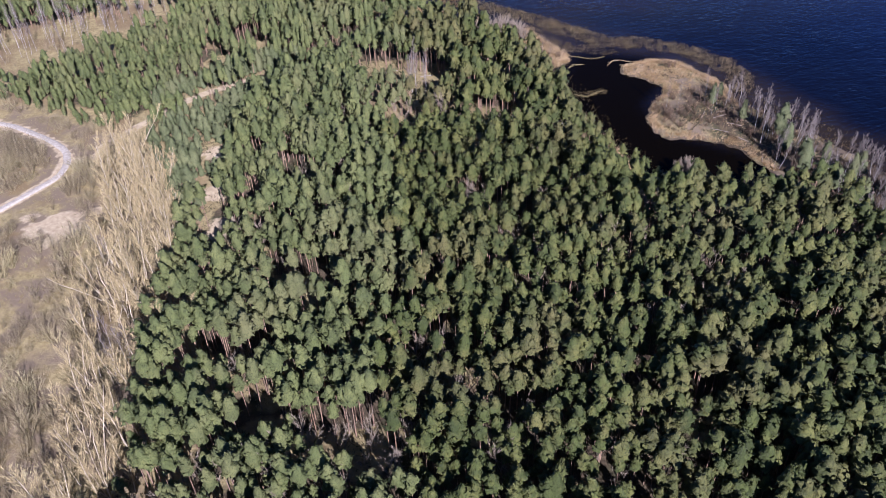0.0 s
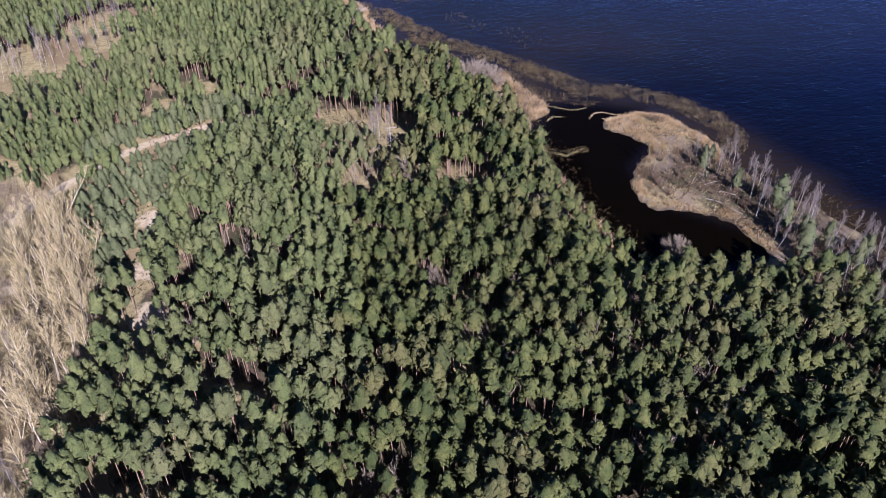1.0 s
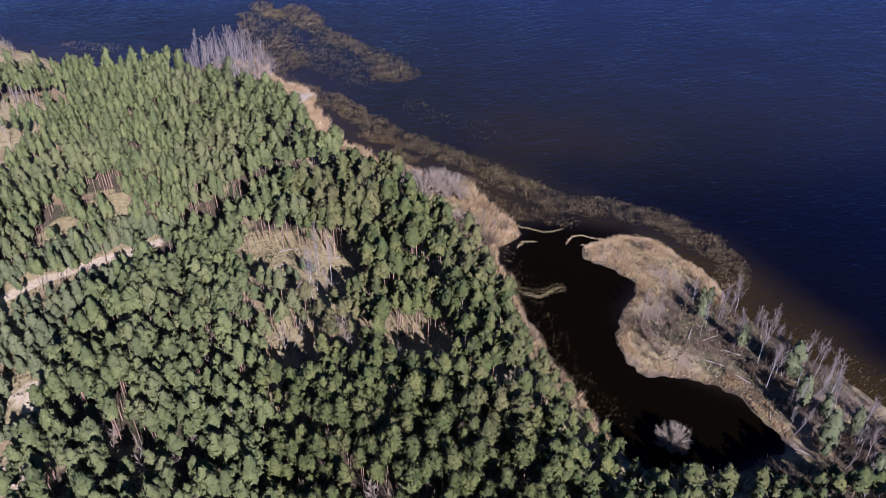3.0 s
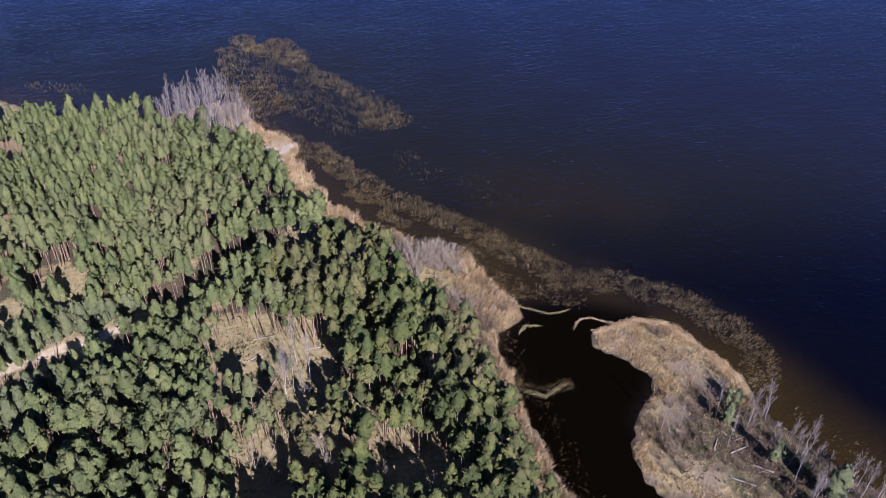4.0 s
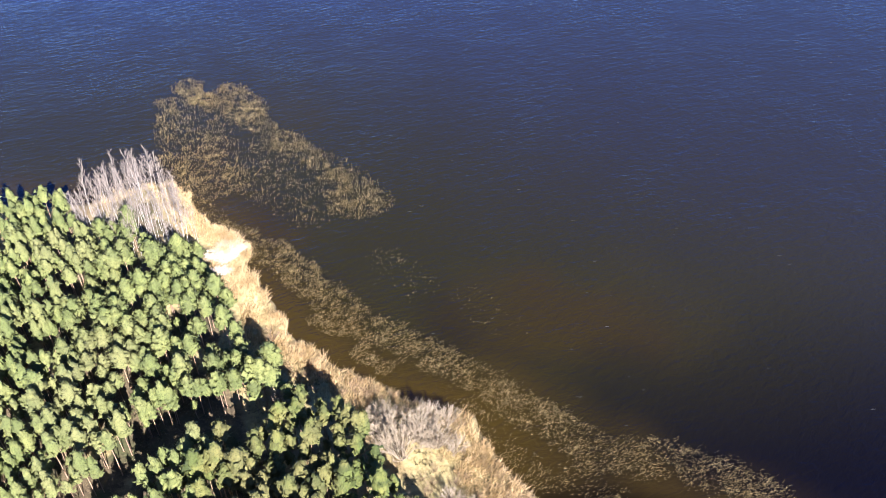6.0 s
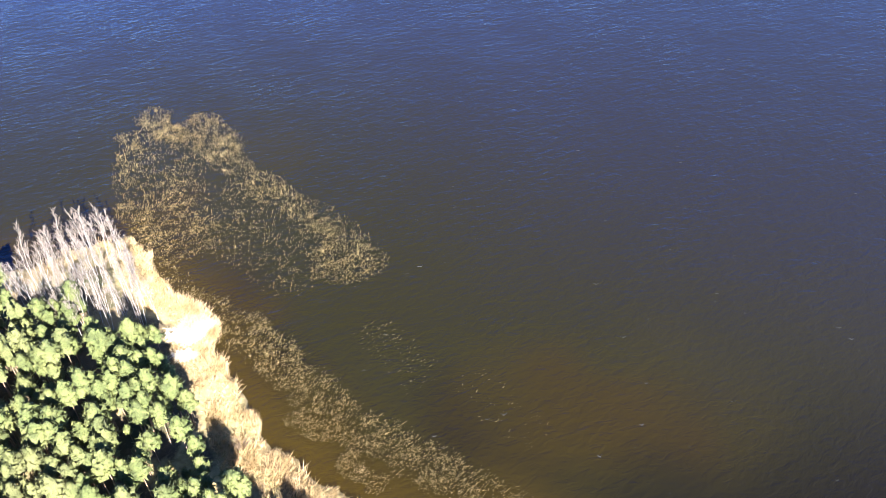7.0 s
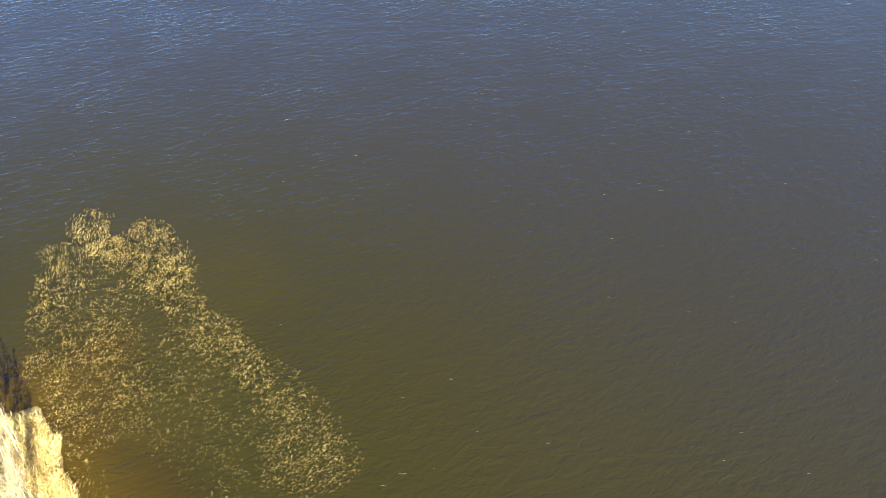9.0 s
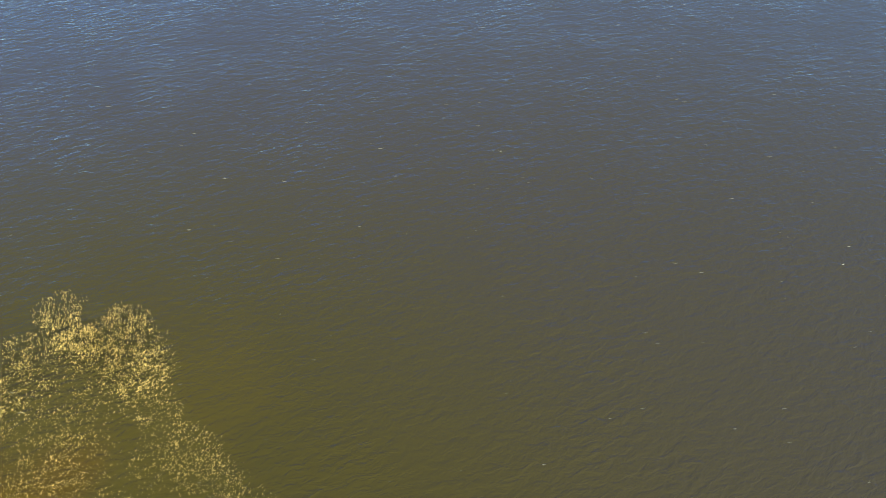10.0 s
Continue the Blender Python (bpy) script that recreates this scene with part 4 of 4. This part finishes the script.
grove([(-120, 316), (-104, 311), (-98, 304), (-87, 299), (-90, 292), (-98, 293), (-112, 290), (-130, 305)], 2.1, 0.55, 1.0, scrub, 0.9)
scrub = [p for p in scrub if float(spots(SAND_SPOTS, p[0], p[1])) < -0.5]
clumps = ripple(np.array([p[0] for p in scrub]), np.array([p[1] for p in scrub]), 8, 80)
scrub = [(x, y, z, q * (1.0 + 0.65 * float(k))) for (x, y, z, q), k in zip(scrub, clumps) if k > -0.62]
scrub_shapes = [scrub_parts(170 + i, height=3.2 + 0.5 * (i % 3), radius=1.9 + 0.3 * (i % 2), twigs=6) for i in range(5)]
places = [(x, y, z, q, int(r.integers(5)), r.uniform(0, 6.28)) for x, y, z, q in scrub]
thicket = tagged(new("scrub"), "tangled leafless brown scrub over dry grass", "bushes", kind="stuff")
part("stems", mesh_of("scrub_stems", *scatter([w for w, c in scrub_shapes], places), MAT_SCRUB, True), thicket)
part("twigs", mesh_of("scrub_twigs", *scatter([c for w, c in scrub_shapes], places), MAT_SCRUB), thicket)

ro = np.random.default_rng(23)
ox, oy = jitter(-230, -47, -20, 225, 4.2, ro, 0.7)
ok = inside(WEST_SCRUB, ox, oy) & (away(ROAD, ox, oy) > 4) & ((ox < -112) | (oy < 50)) & (ripple(ox, oy, 9, 81) > -0.65)
ox, oy = ox[ok], oy[ok]
outer_bush = [scrub_parts(180 + i, height=3.4, radius=2.2, stems=12, twigs=4) for i in range(3)]
places = [(x, y, z, q, int(k), t) for x, y, z, q, k, t in zip(ox, oy, height_at(ox, oy) - 0.05, ro.uniform(0.5, 1.3, ox.shape), ro.integers(0, 3, ox.shape), ro.uniform(0, 6.28, ox.shape))]
outer = tagged(new("outer_scrub"), "leafless brown scrub thinning out over dry grass", "bushes", kind="stuff")
part("stems", mesh_of("outer_scrub_stems", *scatter([w for w, c in outer_bush], places), MAT_SCRUB), outer)
part("twigs", mesh_of("outer_scrub_twigs", *scatter([c for w, c in outer_bush], places), MAT_SCRUB), outer)

bank = []
grove(EAST_BANK, 2.9, 0.4, 0.9, bank, 0.8)
grove(SHORE_FRINGE, 2.2, 0.35, 0.75, bank, 0.6)
grove([(58, 191), (53, 184), (53, 172), (62, 169), (70, 165), (74, 160), (79, 168), (75, 188), (70, 192)], 2.6, 0.35, 0.7, bank, 0.75)
grove([(58, 147), (72, 150), (76, 140), (66, 138)], 3.0, 0.5, 0.9, bank, 0.8)
bank = [(x, y, z, q, int(r.integers(5)), r.uniform(0, 6.28)) for x, y, z, q in bank]
wet = tagged(new("bank_scrub"), "leafless grey-brown willow scrub on the wet bank", "bushes", kind="stuff")
part("stems", mesh_of("bank_stems", *scatter([w for w, c in scrub_shapes], bank), MAT_BUSH, True), wet)
part("twigs", mesh_of("bank_twigs", *scatter([c for w, c in scrub_shapes], bank), MAT_BUSH), wet)

# the dense round bush that stands alone at the lagoon's edge
round_wood, round_twigs = bush_parts(199, height=4.9, radius=3.1, stems=90, twigs=40)
lone = thing("round_bush", "dense pale leafless willow bush at the water's edge", "bush")
part("stem_clump", mesh_of("round_stems", *round_wood, MAT_PALE_TWIG, True), lone)
part("twig_crown", mesh_of("round_twigs", *round_twigs, MAT_PALE_TWIG), lone)
lone.location = (53.2, 152.0, -0.2)

# young pines fringing the track
edge = []
for ax_, ay_ in curve_points(TRACK[3:9], 40):
    for off in (2.2, 4.0):
        edge.append((ax_ - 0.62 * off + r.normal(0, 0.7), ay_ + 0.78 * off + r.normal(0, 0.9), r.uniform(0.5, 1.1)))
for i, (x, y, q) in enumerate(edge):
    c = copy_thing(young_kinds[i % 4], pose(x, y, float(height_at(np.array([x]), np.array([y]))[0]) - 0.05, 0, 0, 53 * i))
    c.scale = (q, q, q)

# ---- reeds and grass ----
def tufts(x, y, z, tall, wide, count, r, lean=0.35, wind=(0.25, -0.2)):
    """Blades standing in tufts at the given places."""
    n = len(x)
    base = np.repeat(np.stack([x, y, z], axis=1), count, axis=0) + r.normal(0, 0.12, (n * count, 3)) * (1, 1, 0)
    way = unit(r.normal(0, lean, (n * count, 3)) * (1, 1, 0.3) + (wind[0], wind[1], 1.0))
    t = np.repeat(tall, count) * r.uniform(0.65, 1.1, n * count)
    return blades(base, way, t, np.full(n * count, wide) * r.uniform(0.7, 1.3, n * count), r)


def random_points(x0, x1, y0, y1, per_m2):
    n = int((x1 - x0) * (y1 - y0) * per_m2)
    return r.uniform(x0, x1, n), r.uniform(y0, y1, n)


rx, ry = random_points(-44, 100, 148, 302, 12.0)
rd = shore(rx, ry)
belt = np.where(rx < 37, np.where(ry > 208, 6.8, 2.4), 2.4) + 1.6 * ripple(rx, ry, 7, 30)
bed = (rd > 0.0) & (rd < belt) & (r.random(rx.shape) < 0.62 + 0.5 * ripple(rx, ry, 1.7, 35)) & (rx < 74) & ~((rx > 44) & (ry < 153))
bed |= inside(SPIT_AREA, rx, ry) & (rd > 0.0) & (r.random(rx.shape) < 0.06 + 0.9 * smooth(ripple(rx, ry, 3.6, 33) + 0.5 * ripple(rx, ry, 1.5, 34) + 0.08 * (ry - 196), -0.5, 0.5) * (ry > 186))
bed &= ~((rx < -22) & (ry < 279)) & ~((rx < -33) & (rd > 2.2))
rx, ry, rd = rx[bed], ry[bed], rd[bed]
tall = (1.5 + 0.6 * ripple(rx, ry, 5, 31) + 0.5 * ripple(rx, ry, 1.7, 35) + 0.3 * (rd < 3)) * np.where(rx > 46, 0.5, 1.0)
me = mesh_of("reed_bed", *tufts(rx, ry, height_at(rx, ry) - 0.05, tall, 0.09, 4, r), MAT_REED)
tagged(new("reed_bed", me), "dense golden dry reeds along the lake shore", "reeds", kind="stuff")

# thin stands of stalks in the shallows: polyline, half width, stalks per square metre
BAND_STANDS = [
    ([(-16, 281), (-6, 273.5), (3, 263), (10.5, 254), (20, 246.5), (31, 238), (38, 230.5), (48, 221), (60, 219), (69, 213.5), (75.5, 206), (79.5, 199), (77, 192)], 3.5, 3.8),
    ([(28, 232), (32, 225), (38, 218), (48, 214)], 2.4, 1.8),
]
PATCH_STANDS = [
    ([(-31.5, 340.5), (-29.5, 336)], 3.9, 3.4), ([(-24.5, 333.5), (-21, 336.2), (-15, 328)], 5.0, 3.2), ([(-28, 328), (-24, 315), (-20, 303)], 7.5, 0.95),
    ([(-16, 328), (-9.5, 317.5), (0, 308), (8, 300.5), (13, 294)], 3.4, 1.8), ([(10, 289.5), (13, 288.5)], 5.0, 3.4),
    ([(-35.5, 334), (-34.5, 320), (-31, 308), (-26, 299.5)], 2.4, 2.0), ([(-25, 312), (-20, 305), (-18, 297)], 4.8, 1.4),
]
EDGE_STANDS = [
    ([(-8, 312), (-5, 304), (3, 296)], 6.5, 0.9), ([(-26, 300), (-23, 292), (-18.5, 284)], 3.2, 1.7),
    ([(-15, 300), (-7, 293), (1, 285)], 4.0, 0.7), ([(17, 269), (22, 262)], 4.0, 0.28), ([(32, 256), (38, 250)], 4.0, 0.16), ([(33, 193.5), (38, 191), (42, 192.5)], 1.2, 3.0),
    ([(3.2, 254), (7, 251)], 1.7, 5.0), ([(11.2, 245.5), (15, 242)], 1.8, 5.0), ([(-86, 313), (-80, 311.5), (-72, 309)], 2.6, 0.7), ([(33, 206), (34, 199), (35.5, 192), (37, 186), (39, 176), (42.5, 167), (46.5, 156)], 2.2, 0.35), ([(81, 181), (89, 171), (95, 161)], 2.5, 0.6),
]
sx, sy = [], []
for line, half, dense in BAND_STANDS + PATCH_STANDS + EDGE_STANDS:
    line = np.array(line, dtype=float)
    lo, hi = line.min(0) - half * 1.6, line.max(0) + half * 1.6
    x, y = random_points(lo[0], hi[0], lo[1], hi[1], dense * 10.0)
    d = away(line, x, y) + 0.9 * ripple(x, y, 3.0, 40)
    ok = r.random(x.shape) < (1 - smooth(d, half * 0.6, half * 1.35)) * (0.55 + 0.45 * ripple(0.8 * x + 0.6 * y, 0.8 * y - 0.6 * x, 1.7, 41))
    sx.append(x[ok]), sy.append(y[ok])
sx, sy = np.concatenate(sx), np.concatenate(sy)
ok = (shore(sx, sy) < 0.2) & (np.hypot(sx + 26.3, (sy - 340.2) * 0.62) + 0.5 * ripple(sx, sy, 2.0, 42) > 1.7)
sx, sy = sx[ok], sy[ok]
me = mesh_of("shallow_reeds", *tufts(sx, sy, np.full(sx.shape, -0.1), r.uniform(0.4, 0.85, sx.shape), 0.085, 1, r, 0.3, (0.5, -0.3)), MAT_REED_WATER)
tagged(new("shallow_reeds", me), "sparse tan reed stalks standing in shallow water", "reeds", kind="stuff")

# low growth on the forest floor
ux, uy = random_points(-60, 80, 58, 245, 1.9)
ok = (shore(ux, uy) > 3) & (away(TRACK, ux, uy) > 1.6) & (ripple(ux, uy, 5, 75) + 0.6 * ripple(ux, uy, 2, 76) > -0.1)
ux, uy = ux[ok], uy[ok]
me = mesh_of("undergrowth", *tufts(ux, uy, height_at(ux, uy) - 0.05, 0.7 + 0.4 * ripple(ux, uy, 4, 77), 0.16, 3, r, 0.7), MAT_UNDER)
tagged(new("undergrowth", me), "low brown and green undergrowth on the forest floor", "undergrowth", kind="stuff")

# dry grass in the clearings and scrub
gx, gy = random_points(-140, 90, 40, 262, 3.0)
ok = np.zeros(gx.shape, dtype=bool)
for poly in (CLEARING_BIG, CLEARING_SMALL, CLEARING_MID, CLEARING_BIRCH, GLADE_NORTH, WEST_SCRUB, SPIT_AREA, SHORE_FRINGE):
    ok |= inside(poly, gx, gy)
ok |= spots(DIRT_SPOTS, gx, gy) > -0.5
ok |= (ripple(gx, gy, 6, 9) + 0.6 * ripple(gx, gy, 3.0, 13) > 0.4) & (shore(gx, gy) > 4)
ok |= (away(TRACK, gx, gy) < 9) & (gx < -40) & (away(TRACK, gx, gy) > 2.4)
for poly in (CLEARING_BIG, CLEARING_SMALL, CLEARING_MID):
    ok |= away(poly, gx, gy, True) < 8
ok &= (shore(gx, gy) > 0.3) & (away(ROAD, gx, gy) > 2.6) & (spots(SAND_SPOTS, gx, gy) < -0.6) & (r.random(gx.shape) < 0.55 + 0.4 * ripple(gx, gy, 6, 50))
gx, gy = gx[ok], gy[ok]
me = mesh_of("dry_grass", *tufts(gx, gy, height_at(gx, gy) - 0.03, 0.45 + 0.2 * ripple(gx, gy, 8, 51), 0.10, 3, r, 0.6), MAT_GRASS)
tagged(new("dry_grass", me), "straw-coloured dry grass of last year", "grass", kind="stuff")


# ---- drifted reeds, logs, saplings ----
def drift(line, width, dense, material=MAT_REED, lift=0.0):
    """A raft of broken reeds lying on the water along a line."""
    n = int(dense * 60)
    p = curve_points(line, n) + r.normal(0, width / 2, (n, 2))
    flow = unit(np.gradient(curve_points(line, n), axis=0)) * np.sign(r.normal(size=(n, 1)))
    way = unit(np.concatenate([flow + r.normal(0, 0.22, (n, 2)), r.uniform(0.02, 0.2, (n, 1))], axis=1))
    base = np.concatenate([p, r.uniform(0.0, 0.12, (n, 1)) + lift], axis=1)
    v = blades(base, way, r.uniform(0.5, 1.1, n), r.uniform(0.06, 0.12, n), r, np.tile((0.0, 0.0, 1.0), (n, 1)) + r.normal(0, 0.3, (n, 3)))
    ob = new("reed_raft", mesh_of("reed_raft", *v, material))
    return tagged(ob, "raft of pale broken reeds drifted on dark water", "reeds", "drifted reeds")


drift([(36.6, 213.3), (40.1, 211.8), (42.5, 210.6), (44.1, 210.8), (46.6, 211.7)], 0.3, 2.2, MAT_GRASS)
drift([(46.6, 206.4), (47.4, 208), (48.6, 208.9), (50.6, 209.1), (52.9, 207.8), (55.4, 207.3), (59.2, 208.1)], 0.22, 3)
drift([(35.9, 205.8), (37.4, 207.6), (40.1, 207.6)], 0.3, 2, MAT_GRASS)
drift([(34.8, 191.5), (38.2, 189.8), (40.6, 191.6), (42.1, 192.3)], 0.6, 2.0, MAT_GRASS)

tagged(drift([(50.3, 204.6), (58.6, 207.4), (64.0, 206.3), (69.6, 198.3), (72.9, 192.2), (73.3, 187.4)], 0.8, 30, MAT_REED, 0.55),
       "ridge of bleached reeds washed up on the spit", "reeds", "drifted reeds")

# flat pale slivers added as glints on crests of the open lake
n = 420
fx, fy = r.uniform(-75, 170, n), r.uniform(225, 460, n)
ok = (shore(fx, fy) < -9) & (fy + 0.9 * fx > 250)
fx, fy = fx[ok], fy[ok]
n = len(fx)
turn = r.normal(0.3, 0.25, n)
way = np.stack([np.cos(turn), np.sin(turn), np.full(n, 0.02)], axis=1)
size = r.uniform(0.2, 0.75, n) ** 1.3
v = joined([blades(np.stack([fx, fy, np.full(n, 0.03)], axis=1), sign * unit(way * (1, sign * 1.0, sign)), size, size * 0.16, r, np.tile((0.0, 0.0, 1.0), (n, 1))) for sign in (1, -1)])
tagged(new("wave_glints", mesh_of("wave_glints", *v, MAT_GLINT)), "tiny pale slivers imitating glints on wavelets", "foam", kind="stuff")

# beaten-down pale reeds on the point
mx, my = random_points(-22, -10, 266, 285, 40)
ok = (shore(mx, my) > 0.1) & (np.hypot((mx + 14.5) / 3.2, (my - 273.5) / 5.2) < 0.9 + 0.5 * ripple(mx, my, 2.5, 61))
mx, my = mx[ok], my[ok]
n = len(mx)
v = blades(np.stack([mx, my, height_at(mx, my) + r.uniform(0.5, 1.0, n)], axis=1), unit(r.normal(0, 1, (n, 3)) * (1, 1, 0.15)),
           r.uniform(0.7, 1.4, n), r.uniform(0.08, 0.16, n), r, np.tile((0.0, 0.0, 1.0), (n, 1)) + r.normal(0, 0.25, (n, 3)))
tagged(new("flattened_reeds", mesh_of("flattened_reeds", *v, MAT_PALE_REED)), "bleached flattened reeds on the lake point", "reeds", kind="stuff")


def log(x, y, length, turn, radius=0.13):
    a = radians(turn)
    q = np.linspace(-0.5, 0.5, 5)
    px_, py_ = x + q * length * math.cos(a), y + q * length * math.sin(a)
    pts = np.stack([px_, py_, height_at(px_, py_) + radius * 0.9], axis=1)
    pts[1:4] += r.normal(0, 0.05, (3, 3)) * (1, 1, 0.3)
    ob = new("fallen_log", mesh_of("fallen_log", *tube(pts, radius * np.linspace(1, 0.6, 5), 6), MAT_LOG, True))
    return tagged(ob, "weathered pale log lying in dry grass", "log", "logs in the clearing")


for x, y, length, turn in [(-12, 206, 4, 15), (-2.5, 203, 3.2, 8), (-13, 201, 3, 40), (-9, 195, 2.5, 70), (-16, 200, 3.2, 100), (-14, 191, 3, 160),
                           (-6, 199, 3, 130), (-12, 188, 2.6, 30), (4, 206, 3.6, 5), (-8, 174, 3.5, 95), (-7, 167, 4, 120), (72, 158, 3, 70),
                           (74, 150, 5, 140), (66, 170, 4, 150), (70, 166, 3.4, 130), (68, 176, 4.5, 20), (79, 140, 5, 40), (-44.3, 202.2, 3.0, 24), (-50.9, 202.6, 2.6, 12), (64, 177, 3, 60), (66, 180, 2.6, 110), (70, 172, 3.2, 150), (68.5, 178, 2.5, 20), (72.5, 166, 3, 95)]:
    log(x, y, length, turn)

saplings = [(69.3, 186.4, 0.6, 0.5), (70.4, 185.3, 0.6, 0.6), (68.6, 185.2, 0.6, 0.45), (-11, 197, 0.5, 0.45), (-9.5, 196, 0.5, 0.4), (-8.5, 199, 0.5, 0.5), (-6.5, 198, 0.5, 0.42), (-12.5, 192, 0.5, 0.3), (-10, 190, 0.5, 0.32),
            (67, 181, 0.6, 0.75), (72, 173, 0.6, 0.8), (78.5, 165, 0.6, 0.7), (83, 152, 0.8, 0.9), (86, 146, 0.8, 1.0), (80, 156, 0.8, 0.8), (89, 148, 0.8, 0.9),
            (92, 140, 0.8, 1.1), (85, 138, 0.8, 0.9), (96, 136, 0.8, 1.0), (88, 133, 0.8, 0.95)]
loose = []
grove([(74, 162), (76, 146), (88, 126), (102, 106), (114, 104), (104, 132), (92, 154), (82, 176)], 4.2, 0.5, 1.2, loose, 0.75)
saplings += loose[::4][:24]
for i, (x, y, z, q) in enumerate(saplings):
    c = copy_thing(young_kinds[i % 4], pose(x, y, float(height_at(np.array([x]), np.array([y]))[0]) - 0.05, 0, 0, 77 * i))
    c.scale = (q * 1.1, q * 1.1, q * 1.25)
    tagged(c, "small young pine growing by itself in open ground", "tree", "young pines in the open")
